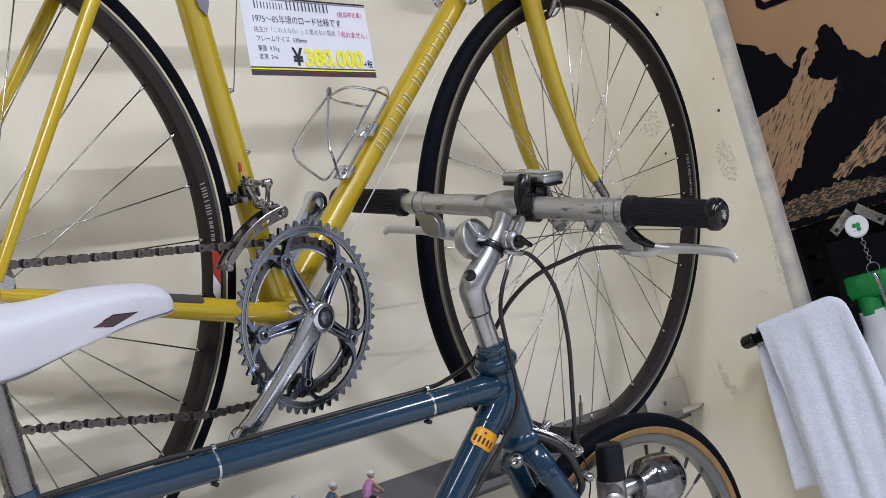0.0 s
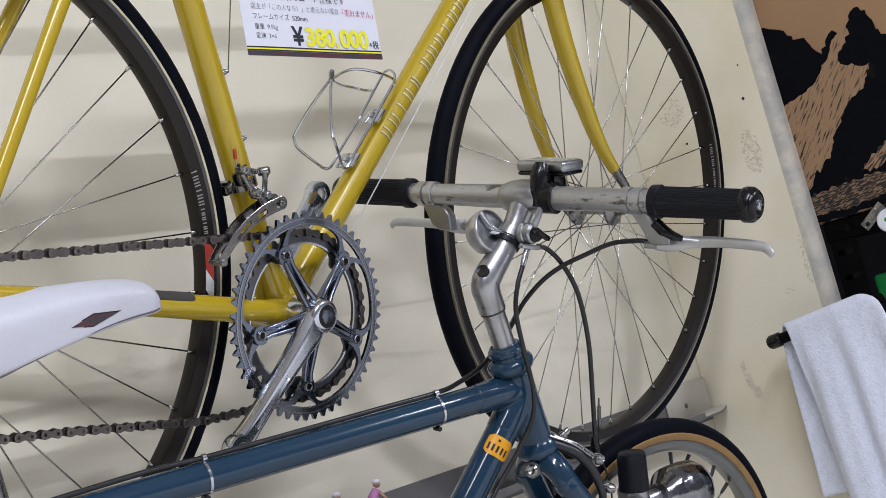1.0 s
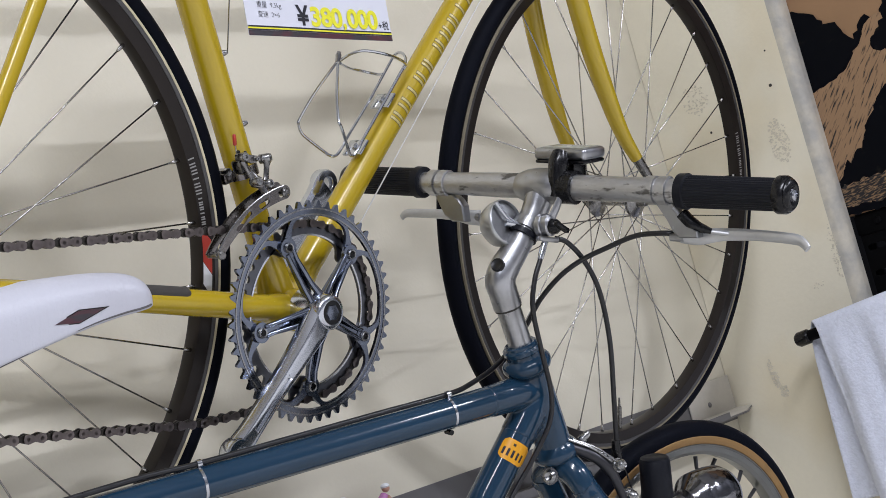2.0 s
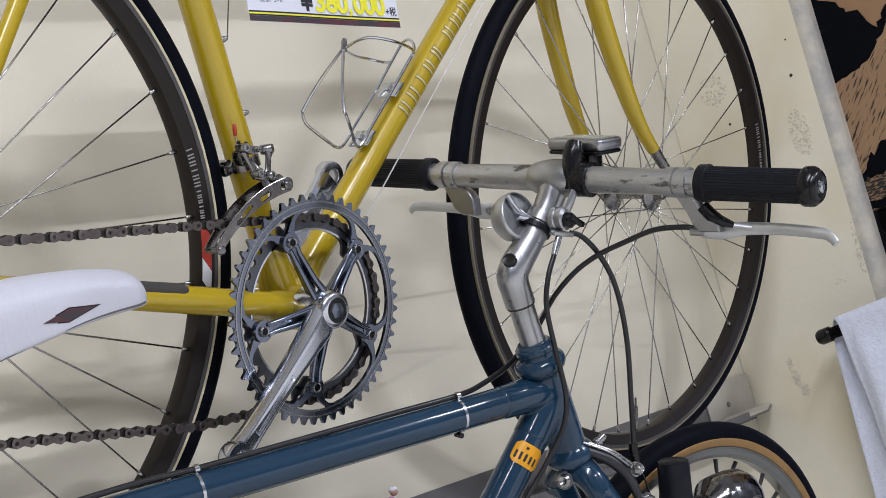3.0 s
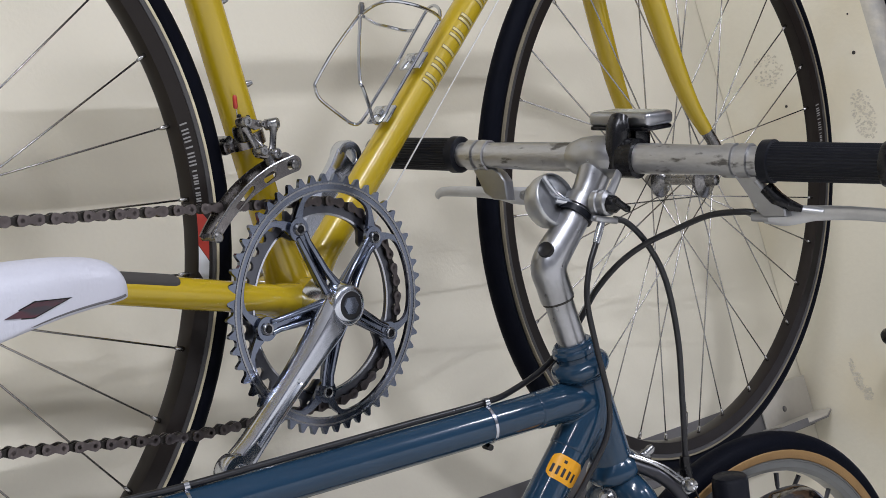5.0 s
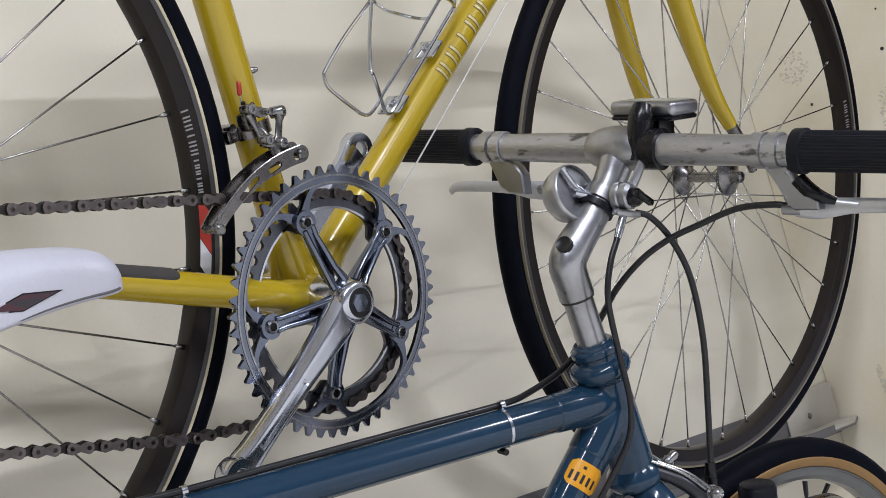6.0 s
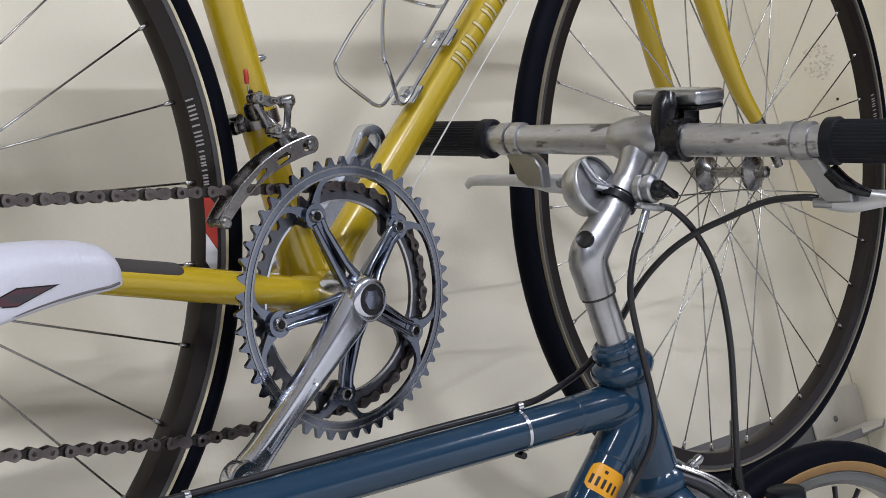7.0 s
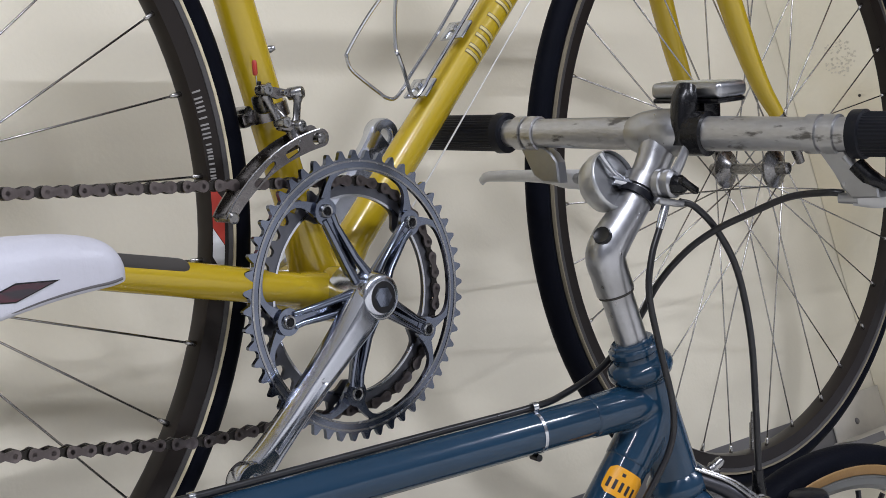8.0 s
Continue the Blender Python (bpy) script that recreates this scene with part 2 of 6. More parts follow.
def plate(bm, loops, thick, m=None, bevel=0.0):
    """A flat plate with an outline (first loop) and holes, in the xy plane of m, thick along z."""
    m = m or Matrix()
    edges = []
    for loop in loops:
        vs = [bm.verts.new((p[0], p[1], 0)) for p in loop]
        edges += [bm.edges.new((vs[i], vs[(i + 1) % len(vs)])) for i in range(len(vs))]
    made = bmesh.ops.triangle_fill(bm, use_beauty=True, use_dissolve=False, edges=edges)
    faces = [g for g in made["geom"] if isinstance(g, bmesh.types.BMFace)]
    ext = bmesh.ops.extrude_face_region(bm, geom=faces)
    top = [g for g in ext["geom"] if isinstance(g, bmesh.types.BMVert)]
    for v in top:
        v.co.z += thick
    done = set()
    for f in faces + [f for v in top for f in v.link_faces]:
        for v in f.verts:
            if v not in done:
                done.add(v)
                v.co = m @ v.co
    return bm


def ring_pts(r, n, x=0.0, y=0.0, start=0.0):
    return [(x + r * math.cos(start + 2 * math.pi * k / n), y + r * math.sin(start + 2 * math.pi * k / n)) for k in range(n)]


def capsule(a, b, r, n=8):
    """Outline of a slot between two 2D points."""
    a, b = Vector(a), Vector(b)
    q = math.atan2(b.y - a.y, b.x - a.x)
    return [(b.x + r * math.cos(q + t), b.y + r * math.sin(q + t)) for t in np.linspace(-math.pi / 2, math.pi / 2, n)] + [
        (a.x + r * math.cos(q + t), a.y + r * math.sin(q + t)) for t in np.linspace(math.pi / 2, 3 * math.pi / 2, n)]


def upright(x, y, z):
    """A frame whose xy plane is the bicycle's side view (x forward, y up) and whose z points to the viewer's side."""
    return Matrix(((1, 0, 0, x), (0, 0, -1, y), (0, 1, 0, z), (0, 0, 0, 1)))


def letters(text, size, m, mat, name, parent, extrude=0.0001, align="LEFT", bold=0.0, sx=1.0):
    cu = bpy.data.curves.new(name, "FONT")
    cu.body, cu.size, cu.extrude, cu.align_x, cu.offset = text, size, extrude, align, bold
    tmp = new(name, cu)
    dg = bpy.context.evaluated_depsgraph_get()
    me = bpy.data.meshes.new_from_object(tmp.evaluated_get(dg))
    bpy.data.objects.remove(tmp)
    me.transform(m @ Matrix.Diagonal((sx, 1, 1, 1)))
    me.materials.clear()
    me.materials.append(mat)
    ob = new(name, me)
    ob.parent = parent
    return ob


# The bicycles stand on a rail and on the floor, leaning out from the wall by this angle.
LEAN = 16.0
LEANING = Matrix.Translation((0, -0.155, 0.70)) @ pose(0, 0, 0, LEAN)

# ---- the room ----
def structure(name, bm, mat, label, category):
    return tagged(part(name, bm, mat), label, category, kind="structure")


bm = bmesh.new()
block(bm, (-3.2, WALL_Y, FLOOR_Z), (CORNER_X + WALL_T, WALL_Y + 0.12, CEIL_Z))
structure("wall_north", bm, WALL, "cream painted wall with soft bumps", "wall")

bm = bmesh.new()
section = [(CORNER_X, WALL_Y - 0.001), (CORNER_X, WALL_END_Y + 0.022)]
section += [(CORNER_X + 0.018 - 0.018 * math.cos(q), WALL_END_Y + 0.018 - 0.018 * math.sin(q)) for q in np.linspace(0, math.pi / 2, 9)]
section += [(CORNER_X + WALL_T, WALL_END_Y), (CORNER_X + WALL_T, WALL_Y - 0.001)]
lo = [bm.verts.new((x, y, FLOOR_Z)) for x, y in section]
hi = [bm.verts.new((x, y, CEIL_Z)) for x, y in section]
for i in range(len(section)):
    j = (i + 1) % len(section)
    f = bm.faces.new((lo[i], lo[j], hi[j], hi[i]))
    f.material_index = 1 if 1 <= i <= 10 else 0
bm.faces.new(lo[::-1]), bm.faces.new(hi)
wall_east = structure("wall_east", bm, [SIDE_WALL, WALL_END], "cream side wall brightened for its light, with a worn rounded edge greyed for shading", "wall")

for nm, lo, hi, mt, lb in (
    ("wall_south", (-3.2, -4.1, FLOOR_Z), (3.2, -4.0, CEIL_Z), SHOP, "plain unseen wall, toned for the metal's reflections"),
    ("wall_west", (-3.3, -4.1, FLOOR_Z), (-3.2, 0.02, CEIL_Z), SHOP, "plain unseen wall, toned for the metal's reflections"),
    ("wall_far_east", (3.2, -4.1, FLOOR_Z), (3.3, 0.02, CEIL_Z), SHOP, "plain unseen wall, toned for the metal's reflections"),
    ("wall_back", (CORNER_X + WALL_T, WALL_Y, FLOOR_Z), (3.2, WALL_Y + 0.1, CEIL_Z), BAY, "plain wall of the next bay, blackened for its shade"),
):
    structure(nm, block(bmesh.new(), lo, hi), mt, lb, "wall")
structure("floor", block(bmesh.new(), (-3.3, -4.1, FLOOR_Z - 0.1), (3.3, 0.02, FLOOR_Z)), FLOOR, "plain unseen floor, kept pale to bounce light upward", "floor")
structure("ceiling", block(bmesh.new(), (-3.3, -4.1, CEIL_Z), (3.3, 0.02, CEIL_Z + 0.1)), CEIL, "plain white ceiling", "ceiling")


def plaster_scar(patches, seed):
    """Chips and curled flakes of torn paint on the side wall, scattered over oval patches."""
    rnd = random.Random(seed)
    bm = bmesh.new()
    for y, z, w, h, count in patches:
        for _ in range(count):
            q, r = rnd.uniform(0, 6.28), math.sqrt(rnd.random())
            p = Vector((CORNER_X - 0.0002, y + w * r * math.cos(q), z + h * r * math.sin(q)))
            size, n, turn = rnd.uniform(0.0006, 0.0021), rnd.randint(5, 8), rnd.uniform(0, 6.28)
            lift = Vector((0, math.cos(turn), math.sin(turn))) * rnd.uniform(0.2, 0.75)
            rim = []
            for k in range(n):
                a, d = turn + 6.283 * k / n, size * rnd.uniform(0.55, 1.25)
                o = Vector((0, d * math.cos(a), 0.8 * d * math.sin(a)))
                rim.append(p + o - Vector((max(0.0, o.dot(lift)) + 0.00015, 0, 0)))
            top = [bm.verts.new(v) for v in rim]
            low = [bm.verts.new(Vector((CORNER_X + 0.0006, v.y, v.z))) for v in rim]
            bm.faces.new(top)
            for k in range(n):
                j = (k + 1) % n
                bm.faces.new((top[k], low[k], low[j], top[j]))
            bm.faces.new(low[::-1])
    return part("plaster_scar", bm, SCAR, wall_east, "patch of torn, bubbled paint", smooth=False)


SCARS = [
    [(-0.304, 1.080, 0.017, 0.036, 230)],
    [(-0.183, 1.187, 0.024, 0.026, 120)],
    [(-0.183, 0.744, 0.004, 0.013, 50), (-0.187, 0.724, 0.006, 0.013, 76), (-0.195, 0.704, 0.008, 0.011, 76)],
    [(-0.340, 0.890, 0.007, 0.045, 60)],
    [(-0.300, 0.850, 0.012, 0.006, 16)],
    [(-0.255, 1.370, 0.014, 0.008, 14)],
]
for k, patches in enumerate(SCARS):
    plaster_scar(patches, k)
# Raised dark dots on the wall; the shade inside each hole is coloured on.
for y, z, r in ((-0.315, 1.166, 0.0018), (-0.196, 1.128, 0.0014), (-0.322, 1.22, 0.0010), (-0.255, 1.362, 0.002), (-0.24, 0.77, 0.0012)):
    bm = bmesh.new()
    lathe(bm, [(r * 0.2, 0.0006), (r, 0.0008), (r * 1.5, 0.0002)], axis_matrix((CORNER_X, y, z), (-1, 0, 0)), 10)
    part("hole_shade_dot", bm, HOLE_SHADE_AND_BROWN, wall_east)

# ---- wheel rail on the wall ----
rail = thing("wheel_rail", pose(0, 0, 0), "grey painted steel wheel rail fixed along the cream wall", "rail")
bm = bmesh.new()
R0, R1 = -1.1, CORNER_X - 0.002
back = [(R0, 0.737), (R1, 0.737), (R1, 0.676), (R0, 0.676)]
plate(bm, [back], 0.003, upright(0, WALL_Y - 0.0005, 0))
shelf = [(R0, -WALL_Y + 0.0005), (R0, -WALL_Y + 0.075), (0.93, -WALL_Y + 0.075), (R1, -WALL_Y + 0.034), (R1, -WALL_Y + 0.0005)]
plate(bm, [[(x, -y) for x, y in shelf]], 0.0025, Matrix.Translation((0, 0, 0.6905)))
block(bm, (R0, WALL_Y - 0.0775, 0.6905), (0.870, WALL_Y - 0.075, 0.7005))
part("channel", bm, RAIL, rail)
part("end_plate", block(bmesh.new(), (0.88, WALL_Y - 0.007, 0.6935), (CORNER_X - 0.003, WALL_Y - 0.0045, 0.748), bevel=0.001), RAIL_REFLECTING, rail, "end plate, paled for the light it reflects")
# Thin pale sheet laid on the shelf end to show its reflected light.
end_top = [(0.872, WALL_Y - 0.0050), (0.872, WALL_Y - 0.074), (0.929, WALL_Y - 0.074), (R1 - 0.001, WALL_Y - 0.0335), (R1 - 0.001, WALL_Y - 0.0050)]
part("shelf_end_sheen", plate(bmesh.new(), [end_top], 0.0012, Matrix.Translation((0, 0, 0.6931))), RAIL_REFLECTING, rail, "thin sheet on the shelf end, paled for reflected light")
part("screw", lathe(bmesh.new(), [(0.0042, 0), (0.0042, 0.0015), (0.003, 0.0025)], axis_matrix((0.938, WALL_Y - 0.007, 0.712), (0, -1, 0)), 12), RAIL, rail)

# ---- yellow road bicycle ----
yellow = thing("road_bicycle", LEANING, "pearl yellow vintage steel road bicycle on a wall rail", "bicycle")
HUB_R, HUB_F = Vector((-0.402, 0, 0.3385)), Vector((0.5720, -0.0250, 0.3405))
BB = Vector((0, 0, 0.27))
STEER, CAMBER = -0.0800, -0.0170


def front(p):
    """A point of the front end, with the wheel turned and leant a little."""
    return Vector((p[0], p[1] + HUB_F.y + STEER * (p[0] - HUB_F.x) + CAMBER * (p[2] - HUB_F.z), p[2]))


def frame_tube(name, pts, r, mat=YELLOW, label="", seg=20, n=1):
    return part(name, tube(bmesh.new(), curve_pts(pts, n) if n > 1 else pts, r, seg), mat, yellow, label)


ST_TOP = BB + 0.53 * Vector((-0.2924, 0, 0.9563))
HT_LOW, HT_TOP = Vector((0.429, 0, 0.690)), Vector((0.402, 0, 0.815))
DT_END = Vector((0.428, 0, 0.727))
frame_tube("seat_tube", [BB, ST_TOP], 0.0143)
frame_tube("down_tube", [BB, DT_END], 0.0145)
frame_tube("top_tube", [ST_TOP - Vector((0, 0, 0.02)), HT_TOP - Vector((-0.006, 0, 0.025))], 0.0128)
frame_tube("head_tube", [HT_LOW, HT_TOP], 0.0170)
bm = bmesh.new()
lathe(bm, [(0.0195, -0.034), (0.0212, -0.033), (0.0212, 0.033), (0.0195, 0.034)], axis_matrix(BB, (0, -1, 0)), 28)
dt_dir, st_dir = (DT_END - BB).normalized(), (ST_TOP - BB).normalized()
tube(bm, [BB, BB + dt_dir * 0.035, BB + dt_dir * 0.052], [0.0200, 0.0172, 0.0148], 20)
tube(bm, [BB, BB + st_dir * 0.038, BB + st_dir * 0.060], [0.0200, 0.0170, 0.0146], 20)
for s in (-1, 1):
    tube(bm, [BB + Vector((0, s * 0.018, 0)), BB + Vector((-0.035, s * 0.024, 0.006)), BB + Vector((-0.055, s * 0.026, 0.0095))], [0.0165, 0.0145, 0.0118], 16)
part("bottom_bracket_lug", bm, YELLOW, yellow)
part("bearing_cup", lathe(bmesh.new(), [(0.0165, -0.002), (0.0185, 0.002), (0.0150, 0.005), (0.0085, 0.005)], axis_matrix(BB + Vector((0, -0.034, 0)), (0, -1, 0)), 24), PLASTIC, yellow, "dark bearing cup")
for s in (-1, 1):
    frame_tube("chain_stay", [BB + Vector((-0.015, s * 0.022, 0.003)), BB + Vector((-0.14, s * 0.040, 0.025)), BB + Vector((-0.30, s * 0.056, 0.052)), HUB_R + Vector((0.012, s * 0.060, 0))], [0.0125, 0.0122, 0.0098, 0.0060], n=6)
    frame_tube("seat_stay", [ST_TOP + Vector((-0.006, s * 0.017, -0.012)), HUB_R + Vector((0.012, s * 0.060, 0.012))], [0.0085, 0.0082, 0.0060])
    part("drop_out", plate(bmesh.new(), [[(-0.016, -0.014), (0.022, -0.010), (0.030, 0.012), (0.008, 0.022), (-0.012, 0.012)]], 0.006, upright(HUB_R.x, s * 0.060 + 0.003, HUB_R.z)), STEEL, yellow)
    # fork blade: straight above, raked forward below
    top = front((0.433, s * 0.031, 0.662))
    blade = [top, front((0.465, s * 0.036, 0.560)), front((0.503, s * 0.041, 0.472)), front((0.528, s * 0.044, 0.426)), front((0.551, s * 0.047, 0.396))]
    frame_tube("fork_blade", blade, [0.0136, 0.0128, 0.0112, 0.0094, 0.0076], n=5)
    frame_tube("fork_end", [blade[-1] - (blade[-1] - blade[-2]) * 0.1, front((0.572, s * 0.048, 0.374)), front((0.590, s * 0.048, 0.346))], [0.0072, 0.0062, 0.0046], MECH_STEEL, "bare metal fork end")
bm = bmesh.new()
tube(bm, [front((0.433, -0.036, 0.655)), front((0.430, -0.028, 0.680)), front((0.429, 0, 0.688)), front((0.430, 0.028, 0.680)), front((0.433, 0.036, 0.655))], [0.0120, 0.0150, 0.0170, 0.0150, 0.0120], 16)
part("fork_crown", bm, YELLOW, yellow)
frame_tube("seat_post", [ST_TOP - st_dir * 0.02, ST_TOP + st_dir * 0.08], 0.0132, ALLOY)
# dropped handlebar and stem above the picture
frame_tube("stem", [HT_TOP, HT_TOP + Vector((-0.015, 0, 0.05)), HT_TOP + Vector((0.075, 0, 0.062))], 0.0115, ALLOY)
hb = HT_TOP + Vector((0.078, 0, 0.062))
bar_pts = [hb + Vector(v) for v in ((-0.02, -0.195, -0.125), (0.05, -0.197, -0.13), (0.092, -0.195, -0.075), (0.07, -0.192, -0.01), (0, -0.17, 0), (0, 0, 0), (0, 0.17, 0), (0.07, 0.192, -0.01), (0.092, 0.195, -0.075), (0.05, 0.197, -0.13), (-0.02, 0.195, -0.125))]
frame_tube("handlebar", bar_pts, 0.0125, ALLOY, n=6)


# wheels
def spoke_mesh(flange, hub_r, lace, rim_r=0.3035):
    """One spoke from the hub flange to the rim at angle 0, the flange hole lace radians away."""
    bm = bmesh.new()
    a = Vector((hub_r * math.cos(lace), flange, hub_r * math.sin(lace)))
    b = Vector((rim_r, flange * 0.06, 0))
    rod(bm, a, b, 0.00085, 6)
    d = (b - a).normalized()
    tube(bm, [b - d * 0.013, b - d * 0.010, b + d * 0.001], [0.0014, 0.0019, 0.0023], 8)
    me = bpy.data.meshes.new("spoke")
    bmesh.ops.recalc_face_normals(bm, faces=bm.faces)
    bm.to_mesh(me), bm.free()
    me.materials.append(SPOKE)
    me.shade_smooth()
    return me


def ring_profile(r, half_w, depth, n=16):
    return [(r + depth * math.cos(q), half_w * math.sin(q)) for q in [2 * math.pi * k / n for k in range(n)]]


SPOKES = None


def road_wheel(centre, phase, yaw, camber, decal_angles, valve_angle, tape=None):
    """A 32-spoke wheel with a tubular tyre; phase: degrees of its first spoke."""
    global SPOKES
    w = new("wheel")
    w.parent = yellow
    w.matrix_local = Matrix.Translation(centre) @ Matrix(((1, 0, 0, 0), (yaw, 1, camber, 0), (0, 0, 1, 0), (0, 0, 0, 1)))
    m = pose(0, 0, 0, 90)
    rim = [(0.2990, -0.0055), (0.3000, -0.0085), (0.3100, -0.0098), (0.3165, -0.0105), (0.3175, -0.0085), (0.3150, 0), (0.3175, 0.0085), (0.3165, 0.0105), (0.3100, 0.0098), (0.3000, 0.0085), (0.2990, 0.0055)]
    part("rim", lathe(bmesh.new(), rim, m, 120, True), RIM, w, "dark grey anodised box rim", angle=30)
    for s in (-1, 1):
        part("rim_edge", lathe(bmesh.new(), [(0.3126, s * 0.0096), (0.3128, s * 0.0108), (0.3164, s * 0.0112), (0.3166, s * 0.0104)], m, 120, True), RIM_EDGE, w)
        part("base_tape", lathe(bmesh.new(), [(0.3166, s * 0.0080), (0.3168, s * 0.0112), (0.3188, s * 0.0117), (0.3196, s * 0.0090)], m, 120, True), tape or CREAM, w, "pale base tape of the tyre")
    part("tyre", lathe(bmesh.new(), ring_profile(0.3268, 0.0112, 0.0105, 20), m, 120, True), TYRE, w, "thin black tubular tyre")
    hub = bmesh.new()
    lathe(hub, [(0.004, -0.048), (0.006, -0.047), (0.008, -0.036), (0.0200, -0.0312), (0.0206, -0.0285), (0.0115, -0.0260), (0.0058, -0.020), (0.0058, 0.020), (0.0115, 0.0260), (0.0206, 0.0285), (0.0200, 0.0312), (0.008, 0.036), (0.006, 0.047), (0.004, 0.048)], m, 28)
    part("hub", hub, MECH_STEEL, w, "dull alloy hub")
    if SPOKES is None:
        SPOKES = [spoke_mesh(s * 0.0298, 0.0178, d) for s in (-1, 1) for d in (1.45, -1.45)]
    for k in range(32):
        ob = new("spoke", SPOKES[(0, 3, 1, 2)[k % 4]])
        ob.parent = w
        ob.matrix_local = pose(0, 0, 0, 0, -(phase - 11.25 * k), 0)
    for q in decal_angles:
        bm = bmesh.new()
        for j in range(13):
            big = j < 6
            c = q + (4.4 - j * 1.18 if big else 4.4 - 6 * 1.18 - (j - 6) * 0.86)
            hgt, wid = (0.0068, 0.0042) if big else (0.0044, 0.0028)
            mv = pose(0, 0, 0, 0, -c, 0)
            for e in (-0.34, 0.34) if j % 3 else (0.0,):
                block(bm, (0.3040 - hgt / 2, -0.00975, e * wid - 0.0006), (0.3040 + hgt / 2, -0.0090, e * wid + 0.0006), mv)
        part("rim_decal", bm, RIM_INK, w, "pale lettering decal on the rim")
    bm = bmesh.new()
    mv = pose(0, 0, 0, 0, -valve_angle, 0)
    tube(bm, [mv @ Vector((0.302, 0, 0)), mv @ Vector((0.270, 0, 0)), mv @ Vector((0.269, 0, 0)), mv @ Vector((0.258, 0, 0))], [0.0030, 0.0030, 0.0018, 0.0012], 10)
    part("valve", bm, MECH_STEEL, w)
    return w


road_wheel(HUB_R, 45 + 4.7, 0, 0, (11.5,), 250)
road_wheel(HUB_F, 90 + 3.7, STEER, CAMBER, (11.0,), 269.2, SHADED_TAPE)
bm = bmesh.new()
for k in range(6):
    r = 0.050 - k * 0.0048
    lathe(bm, [(r * 0.6, 0), (r, 0), (r, 0.0018), (r * 0.6, 0.0018)], axis_matrix(HUB_R + Vector((0, -0.030 - k * 0.0048, 0)), (0, -1, 0)), 26, True)
part("sprocket_cluster", bm, CHAIN, yellow, "oily steel sprockets")


# crankset
def toothed(r_tip, r_root, teeth, start=0.0):
    out = []
    for k in range(teeth):
        for u, r in ((-0.5, r_root), (-0.30, r_root + 0.0008), (-0.10, r_tip - 0.0006), (0.02, r_tip), (0.12, r_tip - 0.0010), (0.30, r_root + 0.0008)):
            q = start + 2 * math.pi * (k + u) / teeth
            out.append((r * math.cos(q), r * math.sin(q)))
    return out


BOLTS = [math.radians(44.7 - 72 * k) for k in range(5)]
RING_Y = -0.045


def near_bolt(q):
    return min(abs((q - b + math.pi) % (2 * math.pi) - math.pi) for b in BOLTS)


def ring_inner(r_far, r_near, width, n=180):
    out = []
    for k in range(n):
        q = 2 * math.pi * k / n
        d = near_bolt(q) / width
        f = 1 / (1 + d ** 4)
        r = r_far + (r_near - r_far) * f
        out.append((r * math.cos(q), r * math.sin(q)))
    return out


crank = new("crankset")
crank.parent = yellow
tagged(crank, "polished alloy double crankset with a blue-grey outer chainring")
loops = [toothed(0.1075, 0.1008, 52), ring_inner(0.0925, 0.0640, 0.142)]
for b in BOLTS:
    c = (0.072 * math.cos(b), 0.072 * math.sin(b))
    loops.append(ring_pts(0.0042, 12, *c))
    # one arched window between the two legs of each bolt tab
    pts = [(0.0935 * math.cos(b + d), 0.0935 * math.sin(b + d)) for d in np.linspace(-0.215, 0.215, 15)]
    pts += [(r * math.cos(b + d), r * math.sin(b + d)) for r, d in ((0.0900, 0.165), (0.0860, 0.110), (0.0825, 0.065), (0.0806, 0.030), (0.0802, 0.0), (0.0806, -0.030), (0.0825, -0.065), (0.0860, -0.110), (0.0900, -0.165))]
    loops.append(pts)
part("outer_chainring", plate(bmesh.new(), loops, 0.0034, upright(0, RING_Y + 0.0017, 0.27)), RING, crank, "blue-grey outer chainring with pointed teeth", angle=30)
# Thin steel lines added for the light caught by the ring's chamfers.
bm = bmesh.new()
for r0, r1 in ((0.0985, 0.1000), (0.0930, 0.0945)):
    lathe(bm, [(r0, 0), (r1, 0), (r1, 0.0005), (r0, 0.0005)], axis_matrix(BB + Vector((0, RING_Y - 0.0017, 0)), (0, -1, 0)), 120, True)
part("ring_edge_glint", bm, STEEL, crank)
loops = [toothed(0.0870, 0.0805, 42, 0.05), ring_inner(0.0735, 0.0625, 0.10)]
part("inner_chainring", plate(bmesh.new(), loops, 0.0030, upright(0, RING_Y + 0.0105, 0.27)), RING_DARK, crank, "inner chainring", angle=30)
# Bright ring added for the glint along the inner chainring's inside edge.
part("inner_ring_glint", lathe(bmesh.new(), [(0.0732, 0), (0.0750, 0), (0.0750, 0.0006), (0.0732, 0.0006)], axis_matrix(BB + Vector((0, RING_Y + 0.0074, 0)), (0, -1, 0)), 96, True), CHROME, crank)
